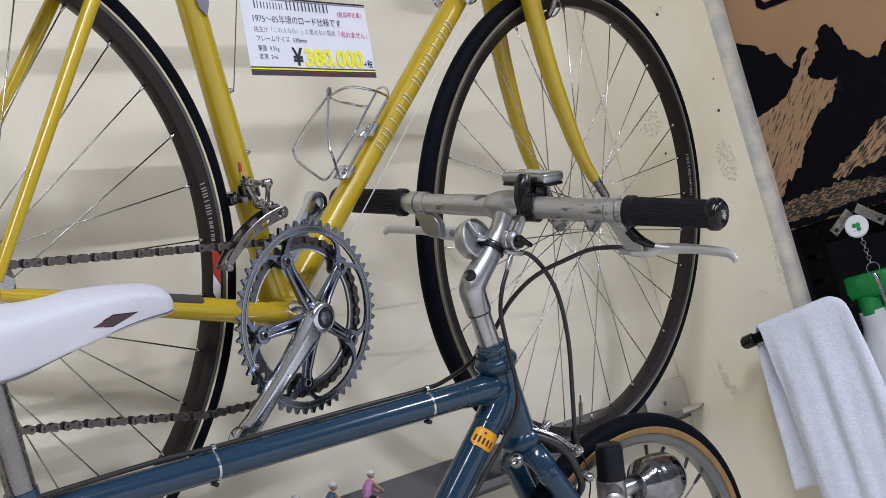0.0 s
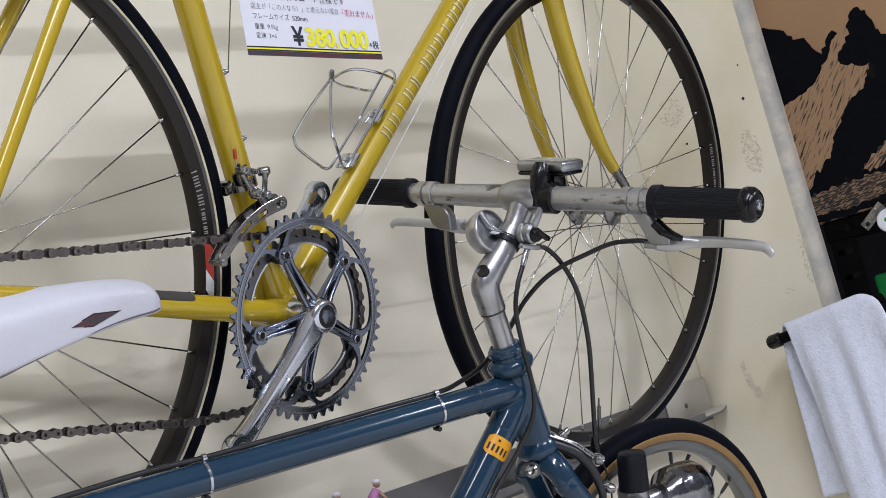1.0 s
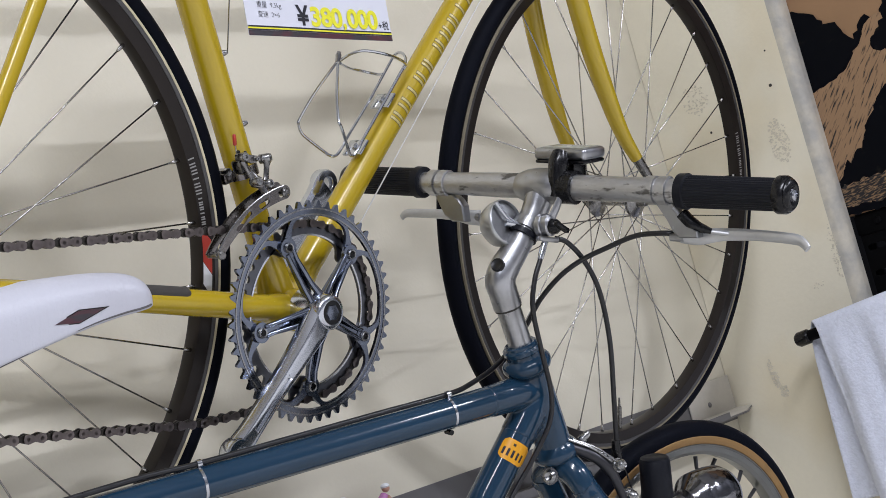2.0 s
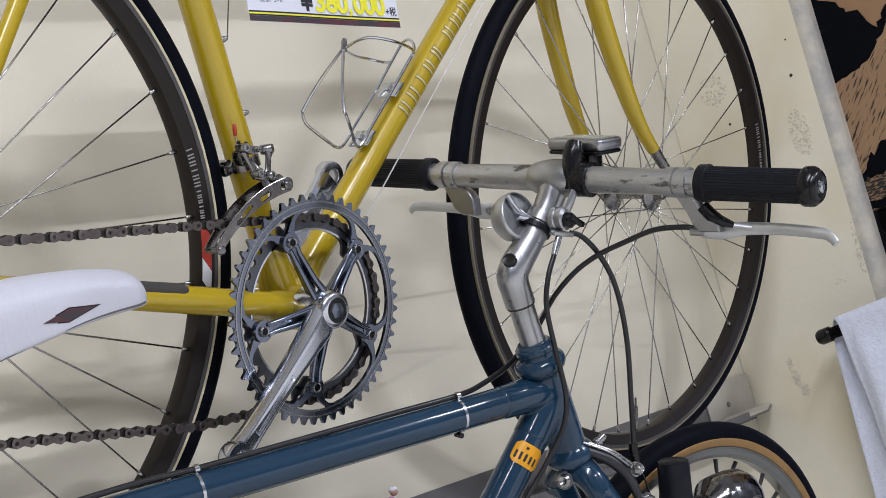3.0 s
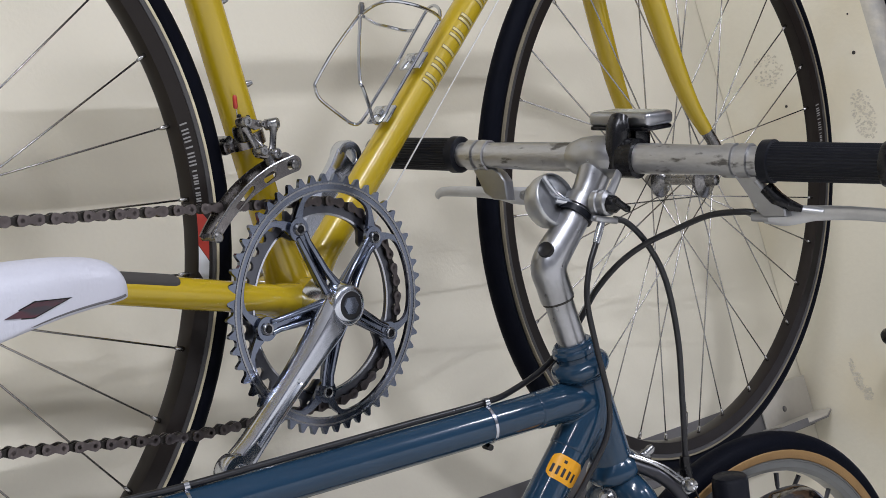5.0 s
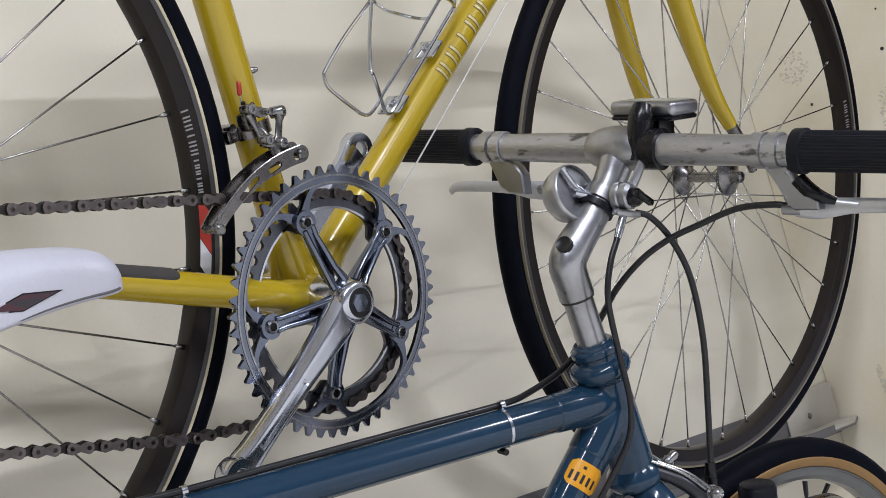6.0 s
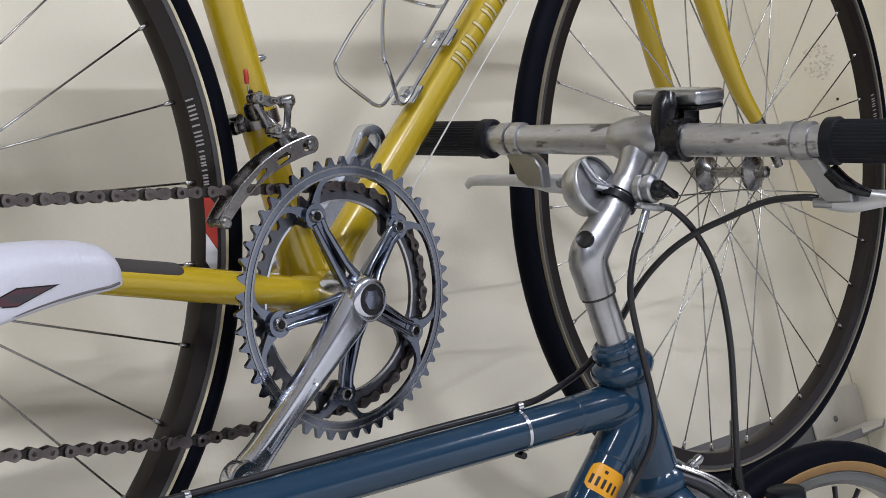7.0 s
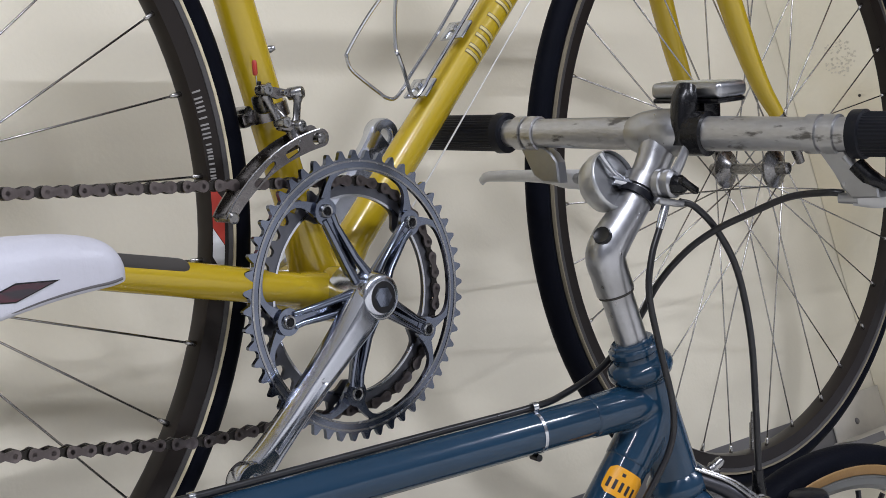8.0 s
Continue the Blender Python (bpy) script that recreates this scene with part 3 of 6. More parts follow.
for b in BOLTS:
    u, v = Vector((math.cos(b), 0, math.sin(b))), Vector((-math.sin(b), 0, math.cos(b)))
    bm = bmesh.new()
    o = BB + Vector((0, RING_Y - 0.004, 0))
    for s in (-1, 1):
        tube(bm, [o + u * 0.016 + v * s * 0.0062 + Vector((0, -0.008, 0)), o + u * 0.030 + v * s * 0.0050 + Vector((0, -0.004, 0)), o + u * 0.058 + v * s * 0.0040, o + u * 0.067 + v * s * 0.0045], [0.0038, 0.0030, 0.0024, 0.0024], 10)
    plate(bm, [capsule((0.016, 0), (0.064, 0), 0.0050)], 0.004, upright(0, RING_Y + 0.000, 0.27) @ pose(0, 0, 0, 0, 0, math.degrees(b)))
    plate(bm, [ring_pts(0.0098, 24, 0.0715, 0)], 0.0028, upright(0, RING_Y - 0.0018, 0.27) @ pose(0, 0, 0, 0, 0, math.degrees(b)))
    part("spider_arm", bm, RING, crank, "polished grooved spider arm")
    bm = bmesh.new()
    lathe(bm, [(0.0032, -0.004), (0.0034, 0.0016), (0.0046, 0.0019), (0.0051, 0.0013), (0.0051, -0.001)], axis_matrix(o + u * 0.072 + Vector((0, -0.0013, 0)), (0, -1, 0)), 14)
    part("chainring_bolt", bm, STEEL, crank)
    # Flat black disc that stands for the shade inside the hex socket.
    part("bolt_socket_shade", lathe(bmesh.new(), [(0.0001, 0.0), (0.0033, 0.0)], axis_matrix(o + u * 0.072 + Vector((0, -0.0028, 0)), (0, -1, 0)), 6), PLASTIC, crank)
bm = bmesh.new()
lathe(bm, [(0.0230, -0.010), (0.0225, 0.000), (0.0200, 0.008), (0.0195, 0.012), (0.0180, 0.0145), (0.0176, 0.0200), (0.0168, 0.0245), (0.0150, 0.0262), (0.0118, 0.0265), (0.0112, 0.0215), (0.0001, 0.0215)], axis_matrix(BB + Vector((0, RING_Y + 0.0005, 0)), (0, -1, 0)), 32)
part("crank_boss", bm, CRANK, crank)
# Black ring round the bolt, coloured as the recess's shade.
part("bolt_recess_shade", lathe(bmesh.new(), [(0.0060, 0.0), (0.0111, 0.0), (0.0111, 0.0028), (0.0114, 0.0046)], axis_matrix(BB + Vector((0, RING_Y - 0.0212, 0)), (0, -1, 0)), 32), RECESS_SHADE, crank)
part("crank_bolt", lathe(bmesh.new(), [(0.0088, 0), (0.0088, 0.005), (0.0078, 0.0070), (0.0052, 0.0072), (0.0001, 0.0076)], axis_matrix(BB + Vector((0, RING_Y - 0.0200, 0)), (0, -1, 0)), 6), RING, crank, "dark hexagonal crank bolt", angle=20)


def crank_arm(angle, y0, side, wide=1.0, mat=None):
    """A tapered arm with a groove down its outer face and an eye for the pedal."""
    u = Vector((math.cos(angle), 0, math.sin(angle)))
    v = Vector((-math.sin(angle), 0, math.cos(angle)))
    out = Vector((0, side, 0))
    bm = bmesh.new()
    stations = [(0.0, 0.0185, 0.0075), (0.012, 0.0190, 0.0110), (0.024, 0.0178, 0.0128), (0.045, 0.0150, 0.0126), (0.062, 0.0136, 0.0121), (0.0790, 0.0123, 0.0115), (0.0815, 0.0122, 0.0114), (0.110, 0.0114, 0.0108), (0.1400, 0.0119, 0.0105), (0.1425, 0.0120, 0.0105), (0.150, 0.0126, 0.0104), (0.158, 0.0140, 0.0102), (0.165, 0.0146, 0.0098), (0.1655, 0.0120, 0.0090)]
    rings = []
    for d, w, h in stations:
        groove = 0.0024 if 0.080 < d < 0.141 else 0.0
        sec = [(-0.55, -0.5), (-0.95, -0.2), (-1, 0.25), (-0.96, 0.42), (-0.68, 0.96), (-0.58, 1.0), (-0.27, 1.0), (-0.17, 1.0 - groove / h), (0.17, 1.0 - groove / h), (0.27, 1.0), (0.58, 1.0), (0.68, 0.96), (0.96, 0.42), (1, 0.25), (0.95, -0.2), (0.55, -0.5)]
        base = BB + Vector((0, y0, 0)) + out * (0.010 + 0.012 * d / 0.18)
        rings.append([bm.verts.new(base + u * d + v * (a * w * wide) + out * (b * h)) for a, b in sec])
    for i in range(len(rings) - 1):
        for k in range(len(rings[0])):
            j = (k + 1) % len(rings[0])
            bm.faces.new((rings[i][k], rings[i][j], rings[i + 1][j], rings[i + 1][k]))
    bm.faces.new(rings[0]), bm.faces.new(rings[-1][::-1])
    part("crank_arm", bm, mat or CRANK, crank, "polished fluted crank arm, bare pedal eye", angle=28)
    eye = BB + Vector((0, y0, 0)) + u * 0.169 + out * 0.0205
    prof = [(0.0068, -0.0115), (0.0076, -0.0125), (0.0138, -0.0122), (0.0150, -0.0100), (0.0150, 0.0000), (0.0138, 0.0022), (0.0076, 0.0025), (0.0068, 0.0015)]
    part("pedal_eye", lathe(bmesh.new(), prof, axis_matrix(eye + out * 0.0085, out), 28, True), mat or CRANK, crank, "empty pedal eye")


crank_arm(math.radians(220.5), RING_Y - 0.002, -1, 0.86)
crank_arm(math.radians(44.5), 0.030, 1, 1.12, CRANK)


# chain: outer and inner links in turn
def link_mesh(wide):
    bm = bmesh.new()
    for s in (-1, 1):
        y = s * (0.0036 if wide else 0.0018)
        outline = []
        for q in np.linspace(-2.05, 2.05, 9):
            outline.append((0.00635 + 0.0042 * math.cos(q), 0.0042 * math.sin(q)))
        outline.append((0, 0.0023))
        for q in np.linspace(math.pi - 2.05, math.pi + 2.05, 9):
            outline.append((-0.00635 + 0.0042 * math.cos(q), 0.0042 * math.sin(q)))
        outline.append((0, -0.0023))
        plate(bm, [outline], 0.0010, upright(0, y, 0))
    for x in (-0.00635, 0.00635):
        rod(bm, (x, -0.0046 if wide else -0.0030, 0), (x, 0.0046 if wide else 0.0030, 0), 0.0017 if wide else 0.0038, 10)
    me = bpy.data.meshes.new("chain_link")
    bmesh.ops.recalc_face_normals(bm, faces=bm.faces)
    bm.to_mesh(me), bm.free()
    me.materials.append(CHAIN if wide else CHAIN_DARK)
    return me


LINKS = [link_mesh(True), link_mesh(False)]
chain = new("chain")
chain.parent = yellow
tagged(chain, "oily dark bicycle chain")
RC = 0.0850
CH_Y = RING_Y + 0.009
path = [Vector((HUB_R.x + 0.006, CH_Y, 0.362)), BB + Vector((RC * math.cos(1.63), CH_Y, RC * math.sin(1.63)))]
path += [BB + Vector((RC * math.cos(q), CH_Y, RC * math.sin(q))) for q in np.linspace(1.63, -1.62, 40)[1:]]
path += [Vector((-0.14, CH_Y, 0.186)), Vector((-0.29, CH_Y, 0.205)), Vector((-0.42, CH_Y, 0.218))]
steps = [0.0]
for i in range(1, len(path)):
    steps.append(steps[-1] + (path[i] - path[i - 1]).length)
P3 = np.array([tuple(p) for p in path])


def along(d):
    return Vector([float(np.interp(d, steps, P3[:, k])) for k in range(3)])


for k in range(int(steps[-1] / 0.0127) - 1):
    a, b = along(k * 0.0127), along((k + 1) * 0.0127)
    d = (b - a).normalized()
    ob = new("chain_link", LINKS[k % 2])
    ob.parent = chain
    ob.matrix_local = Matrix.Translation((a + b) / 2) @ pose(0, 0, 0, 0, -math.degrees(math.atan2(d.z, d.x)), 0)

# front derailleur
derailleur = new("front_derailleur")
derailleur.parent = yellow
tagged(derailleur, "worn steel front derailleur clamped to the seat tube")
band_c = BB + st_dir * 0.1443
part("clamp_band", lathe(bmesh.new(), [(0.0145, -0.0055), (0.0166, -0.0055), (0.0166, 0.0055), (0.0145, 0.0055)], axis_matrix(band_c, st_dir), 24, True), CAGE_STEEL, derailleur)
bm = bmesh.new()
block(bm, (-0.027, -0.006, -0.005), (-0.014, 0.006, 0.005), Matrix.Translation(band_c) @ pose(0, 0, 0, 0, -17, 0), 0.002)
part("clamp_ear", bm, CAGE_STEEL, derailleur)
part("clamp_bolt", rod(bmesh.new(), band_c + Vector((-0.0235, -0.0095, 0)), band_c + Vector((-0.0235, 0.008, 0)), 0.0036, 12), STEEL, derailleur)
# body bolted to the band, with an upper plate, two swinging arms and a lower block
part("body", block(bmesh.new(), (-0.0055, -0.006, -0.0070), (0.0055, 0.008, 0.0070), Matrix.Translation((-0.0625, -0.0235, 0.4125)) @ pose(0, 0, 0, 0, -14, 0), 0.0030), MECH_STEEL, derailleur, "worn steel derailleur body")
upper = [(-0.0755, 0.4205), (-0.0745, 0.4242), (-0.0700, 0.4252), (-0.0640, 0.4236), (-0.0520, 0.4218), (-0.0415, 0.4232), (-0.0388, 0.4205), (-0.0400, 0.4166), (-0.0440, 0.4152), (-0.0520, 0.4172), (-0.0600, 0.4150), (-0.0660, 0.4172), (-0.0720, 0.4182)]
part("upper_plate", plate(bmesh.new(), [upper, ring_pts(0.0016, 10, -0.0560, 0.4192)], 0.0030, upright(0, -0.0335, 0)), CAGE_STEEL, derailleur, "worn steel link plate", angle=30)
for a, b, r in (((-0.0690, -0.0330, 0.4180), (-0.0590, -0.0370, 0.3985), 0.0034), ((-0.0432, -0.0380, 0.4170), (-0.0472, -0.0395, 0.3965), 0.0040), ((-0.0600, -0.0300, 0.4100), (-0.0520, -0.0360, 0.3990), 0.0036)):
    part("link_arm", tube(bmesh.new(), [Vector(a), Vector(a).lerp(Vector(b), 0.25), Vector(a).lerp(Vector(b), 0.75), Vector(b)], [r * 1.15, r * 0.75, r * 0.75, r * 1.15], 12, flat=0.7), MECH_STEEL, derailleur)
part("lower_block", block(bmesh.new(), (-0.0085, -0.0045, -0.0040), (0.0085, 0.0045, 0.0040), Matrix.Translation((-0.0530, -0.0375, 0.3955)) @ pose(0, 0, 0, 0, 10, 0), 0.0022), CAGE_STEEL, derailleur)
for p, d, r in (((-0.0700, -0.0360, 0.4214), (0, -1, 0), 0.0044), ((-0.0425, -0.0375, 0.4194), (0.45, -0.88, 0.1), 0.0046), ((-0.0592, -0.0410, 0.3982), (0, -1, 0), 0.0040), ((-0.0470, -0.0425, 0.3958), (0.2, -1, 0), 0.0044), ((-0.0560, -0.0368, 0.4192), (0, -1, 0), 0.0022)):
    part("pivot", lathe(bmesh.new(), [(r, -0.007), (r, 0.0028), (r * 0.82, 0.0040), (r * 0.45, 0.0040), (r * 0.40, 0.0026), (0.0001, 0.0026)], axis_matrix(p, d), 14), STEEL, derailleur)
for dx in (0.0, 0.0085):
    part("limit_screw", lathe(bmesh.new(), [(0.0016, -0.004), (0.0017, 0.0010), (0.0010, 0.0016)], axis_matrix((-0.0712 + dx, -0.0305, 0.4262 - dx * 0.12), (-0.1, -0.3, 1)), 10), PLASTIC, derailleur)
part("cage_neck", tube(bmesh.new(), [(-0.0505, -0.0375, 0.3945), (-0.0500, -0.0400, 0.3890), (-0.0490, -0.0425, 0.3835)], [0.0050, 0.0042, 0.0040], 12), MECH_STEEL, derailleur)
part("cable_tip", tube(bmesh.new(), [(-0.0696, -0.025, 0.4322), (-0.0698, -0.025, 0.4334), (-0.0702, -0.025, 0.4416), (-0.0702, -0.025, 0.4428)], [0.0012, 0.0019, 0.0018, 0.0010], 10), RED, derailleur, "red cable end cap")
part("cable_end", rod(bmesh.new(), (-0.0685, -0.025, 0.422), (-0.0692, -0.025, 0.432), 0.0006, 6), SPOKE, derailleur)


def cage_outline(rise=0.0):
    top, low = [], []
    for u in np.linspace(0, 1, 15):
        q = math.radians(151 - 47 * u)
        lift = 0.0093 * (1 - u) ** 1.3
        half = 0.0036 + 0.0029 * min(1.0, u * 1.3)
        mid = 0.1205 + lift + rise
        top.append(((mid + half) * math.cos(q), (mid + half) * math.sin(q)))
        low.append(((mid - half) * math.cos(q), (mid - half) * math.sin(q)))
    q = math.radians(104)
    end = [((0.1205 + rise) * math.cos(q) + 0.0066 * math.cos(k), (0.1205 + rise) * math.sin(q) + 0.0066 * math.sin(k)) for k in np.linspace(1.5, -1.2, 7)]
    return top + end + low[::-1]


def cage_slot(q0, q1, off, r):
    q0, q1 = math.radians(q0), math.radians(q1)
    return capsule((off * math.cos(q0), off * math.sin(q0)), (off * math.cos(q1), off * math.sin(q1)), r)


bm = bmesh.new()
plate(bm, [cage_outline(), cage_slot(106.6, 105.6, 0.1203, 0.0034), cage_slot(119.5, 115.5, 0.1214, 0.0028), cage_slot(136.0, 126.5, 0.1242, 0.0021)], 0.0018, upright(0, RING_Y + 0.001, 0.27))
part("outer_cage_plate", bm, CAGE_STEEL, derailleur, "slotted steel cage plate", angle=30)
rim_line = [Vector((x, RING_Y - 0.0008, 0.27 + z)) for x, z in cage_outline()[:15]]
part("cage_edge", tube(bmesh.new(), rim_line, 0.0007, 8), STEEL, derailleur, "polished cage edge")
bm = bmesh.new()
plate(bm, [cage_outline(0.003)], 0.0014, upright(0, RING_Y + 0.0115, 0.27))
part("inner_cage_plate", bm, CAGE_STEEL, derailleur)
for q, r_ in ((105, 0.1205), (150, 0.1294)):
    u_ = Vector((r_ * math.cos(math.radians(q)), 0, 0.27 + r_ * math.sin(math.radians(q))))
    part("cage_screw", lathe(bmesh.new(), [(0.0030, -0.016), (0.0030, 0.001), (0.0042, 0.001), (0.0042, 0.003), (0.003, 0.004)], axis_matrix(u_ + Vector((0, RING_Y - 0.0008, 0)), (0, -1, 0)), 12), MECH_STEEL, derailleur)

# bottle cage of bent wire on the down tube
dt_up = Vector((-dt_dir.z, 0, dt_dir.x))


def on_tube(a, p, y):
    return BB + dt_dir * a + dt_up * (p if p < 0.028 else 0.028 + (p - 0.028) * 0.87) + Vector((0, y, 0))


cage = new("bottle_cage")
cage.parent = yellow
tagged(cage, "bent chrome wire bottle cage on the down tube")
far_line = ((0.2455, 0.1066, 0.001), (0.2091, 0.0986, 0.016), (0.1826, 0.0874, 0.029), (0.1768, 0.0834, 0.03), (0.1722, 0.0736, 0.029), (0.1724, 0.0587, 0.026), (0.1726, 0.041, 0.02), (0.1723, 0.034, 0.016), (0.1771, 0.0274, 0.014), (0.1919, 0.0263, 0.013), (0.2018, 0.0273, 0.013), (0.2542, 0.027, 0.013), (0.3151, 0.0293, 0.013))
near_line = ((0.2412, 0.1053, -0.001), (0.2062, 0.0972, -0.016), (0.1776, 0.0869, -0.029), (0.1746, 0.0813, -0.03), (0.1719, 0.0637, -0.026), (0.1705, 0.0418, -0.018), (0.1716, 0.0333, -0.015), (0.1757, 0.0289, -0.0135), (0.1884, 0.0271, -0.013), (0.1983, 0.0282, -0.013), (0.2443, 0.0288, -0.013), (0.2967, 0.0299, -0.013))
near_arc = ((0.2981, 0.0284, -0.013), (0.3004, 0.0333, -0.017), (0.2883, 0.0549, -0.028), (0.2695, 0.0853, -0.036), (0.2581, 0.1047, -0.028), (0.2512, 0.1092, -0.016), (0.2455, 0.1066, -0.003))
far_arc = ((0.2474, 0.1001, 0.003), (0.2717, 0.0654, 0.027), (0.2872, 0.0415, 0.031), (0.2904, 0.0322, 0.022), (0.2917, 0.0294, 0.013))
bridge = ((0.3151, 0.0293, 0.013), (0.3208, 0.0305, 0.01), (0.3208, 0.0319, 0.002), (0.3138, 0.0322, -0.008), (0.3052, 0.031, -0.013), (0.2967, 0.0299, -0.013))
for nm, pts_ in (("wire_rail", far_line), ("wire_rail", near_line), ("wire_hoop", near_arc), ("wire_hoop", far_arc), ("wire_bridge", bridge)):
    part(nm, tube(bmesh.new(), curve_pts([on_tube(*p) for p in pts_], 6), 0.0016, 8), CHROME, cage)
part("wire_tip", tube(bmesh.new(), [on_tube(0.2440, 0.1060, 0), on_tube(0.2500, 0.1107, 0), on_tube(0.2530, 0.1128, 0)], [0.0030, 0.0032, 0.0020], 10), STEEL, cage)
for a in (0.193, 0.259):
    bm = bmesh.new()
    block(bm, (-0.010, -0.013, 0.0), (0.010, 0.013, 0.003), Matrix.Translation(on_tube(a, 0.0195, 0)) @ Matrix(((dt_dir.x, 0, dt_up.x, 0), (0, 1, 0, 0), (dt_dir.z, 0, dt_up.z, 0), (0, 0, 0, 1))), 0.001)
    lathe(bm, [(0.004, 0), (0.004, 0.003), (0.002, 0.004)], axis_matrix(on_tube(a, 0.0225, 0), dt_up), 10)
    part("mount_plate", bm, CHROME, cage)

# shift levers, cables, brake, decals on the yellow frame
sh = new("shift_levers")
sh.parent = yellow
for s in (-1, 1):
    bm = bmesh.new()
    lathe(bm, [(0.0095, 0.0), (0.0118, 0.003), (0.0118, 0.010), (0.0085, 0.012), (0.0102, 0.015), (0.0070, 0.019)], axis_matrix(on_tube(0.507, 0.004, s * 0.014), (0, s, 0)), 20)
    tube(bm, [on_tube(0.507, 0.004, s * 0.022), on_tube(0.545, 0.012, s * 0.024), on_tube(0.572, 0.016, s * 0.026)], [0.0045, 0.0040, 0.0050], 10, flat=0.6)
    part("shift_lever", bm, CHROME, sh, "polished down-tube shift lever")
    part("lever_screw", lathe(bmesh.new(), [(0.0048, 0), (0.0048, 0.002), (0.0030, 0.003)], axis_matrix(on_tube(0.507, 0.004, s * 0.033), (0, s, 0)), 12), PLASTIC, sh)
part("gear_cable", rod(bmesh.new(), on_tube(0.500, -0.019, -0.010), on_tube(0.030, -0.026, -0.012), 0.0008, 6), CABLE, yellow, "bare steel gear cable")
part("cable_run", rod(bmesh.new(), Vector((-0.0675, -0.0190, 0.5170)), Vector((-0.0415, -0.0190, 0.7400)), 0.0007, 6), STEEL, yellow, "bare cable up to the top tube")
for a, r in ((0.257, 0.0032), (0.188, 0.0030)):
    part("cable_stop", lathe(bmesh.new(), [(r * 0.7, -0.003), (r, 0), (r * 0.6, 0.004)], axis_matrix(BB + st_dir * a + Vector((0.0155, -0.004, 0.003)), (1, -0.3, 0.3)), 10), STEEL, yellow)
part("stay_guard", tube(bmesh.new(), curve_pts([BB + Vector((-0.152, -0.0452, 0.0330)), BB + Vector((-0.157, -0.0466, 0.0350)), BB + Vector((-0.20, -0.0502, 0.0415)), BB + Vector((-0.245, -0.0540, 0.0485))], 4), [0.0020, 0.0066, 0.0070, 0.0070], 14), HOLE_SHADE_AND_BROWN, yellow, "dark brown strip guarding the chain stay")
bm = bmesh.new()
c = front((0.468, 0, 0.656))
tube(bm, curve_pts([c + Vector((0.006, -0.006, 0.008)), c + Vector((0.012, -0.034, 0.004)), c + Vector((0.014, -0.038, -0.016)), c + Vector((0.012, -0.030, -0.034))], 4), [0.0075, 0.0065, 0.0055, 0.0045], 10)
tube(bm, curve_pts([c + Vector((0.008, 0.006, 0.008)), c + Vector((0.014, 0.034, 0.004)), c + Vector((0.014, 0.038, -0.016)), c + Vector((0.012, 0.030, -0.034))], 4), [0.0075, 0.0065, 0.0055, 0.0045], 10)
lathe(bm, [(0.0075, -0.004), (0.0085, 0.006), (0.005, 0.012)], axis_matrix(c + Vector((0.014, 0, 0.008)), (1, 0, 0)), 14)
tube(bm, curve_pts([c + Vector((0.016, -0.036, -0.006)), c + Vector((0.022, -0.044, -0.022)), c + Vector((0.018, -0.034, -0.036)), c + Vector((0.012, -0.028, -0.030))], 5), 0.0014, 8)
part("front_brake", bm, MECH_STEEL, yellow, "polished side-pull front brake", angle=50)
for s in (-1, 1):
    part("brake_pad", block(bmesh.new(), (-0.019, -0.005, -0.005), (0.019, 0.005, 0.005), Matrix.Translation(front((0.476, s * 0.020, 0.618))) @ pose(0, 0, 0, 0, -20, 0), 0.002), RUBBER, yellow)
# head-tube style shield on the seat tube
part("frame_badge", plate(bmesh.new(), [[(-0.010, 0.012), (0.010, 0.012), (0.010, 0.000), (0.0, -0.012), (-0.010, 0.000)]], 0.0008, upright(0, 0, 0) @ Matrix()), GREY_INK, yellow)
bpy.data.objects["frame_badge"].matrix_local = Matrix.Translation(BB + st_dir * 0.352 + Vector((0.004, -0.0150, 0))) @ pose(0, 0, 0, 0, -17, 0) @ pose(0, 0, 0, 0, 0, 14)
# lettering on the down tube, as plain pale marks with a dark outline
marks = [(0.250 + k * 0.0195 + (0.010 if k > 4 else 0), kind) for k, kind in enumerate((0, 1, 2, 0, 3, 0, 1, 0, 2, 1, 0))]
dec = new("tube_decal")
dec.parent = yellow
for a, kind in marks:
    # plain upright bars: a pair, a close pair, a single one
    strokes = {0: ((-0.0034, -0.0034, -1, 1), (0.0034, 0.0034, -1, 1)), 1: ((-0.0040, -0.0040, -1, 1), (0.0040, 0.0040, -1, 1)), 2: ((0.0, 0.0, -1, 1),), 3: ((-0.0026, -0.0026, -1, 1), (0.0026, 0.0026, -1, 1))}[kind]
    for mat, half, lift in ((DECAL_DARK, 0.0021, 0.0147), (DECAL, 0.0013, 0.01495)):
        bm = bmesh.new()
        for x0, x1, v0, v1 in strokes:
            ends = []
            for k in range(7):
                f = k / 6
                x_, v = x0 + (x1 - x0) * f, (v0 + (v1 - v0) * f) * (1 + half * 60)
                pair = ((x_ - half, v), (x_ + half, v))
                row_ = []
                for xx, vv in pair:
                    q = math.radians(10 + vv * 29)
                    row_.append(bm.verts.new(BB + dt_dir * (a + xx) + dt_up * (lift * math.sin(q)) + Vector((0, -lift * math.cos(q), 0))))
                ends.append(row_)
            for k in range(6):
                bm.faces.new((ends[k][0], ends[k][1], ends[k + 1][1], ends[k + 1][0]))
            lift += 0.00002
        part("decal_mark", bm, mat, dec)
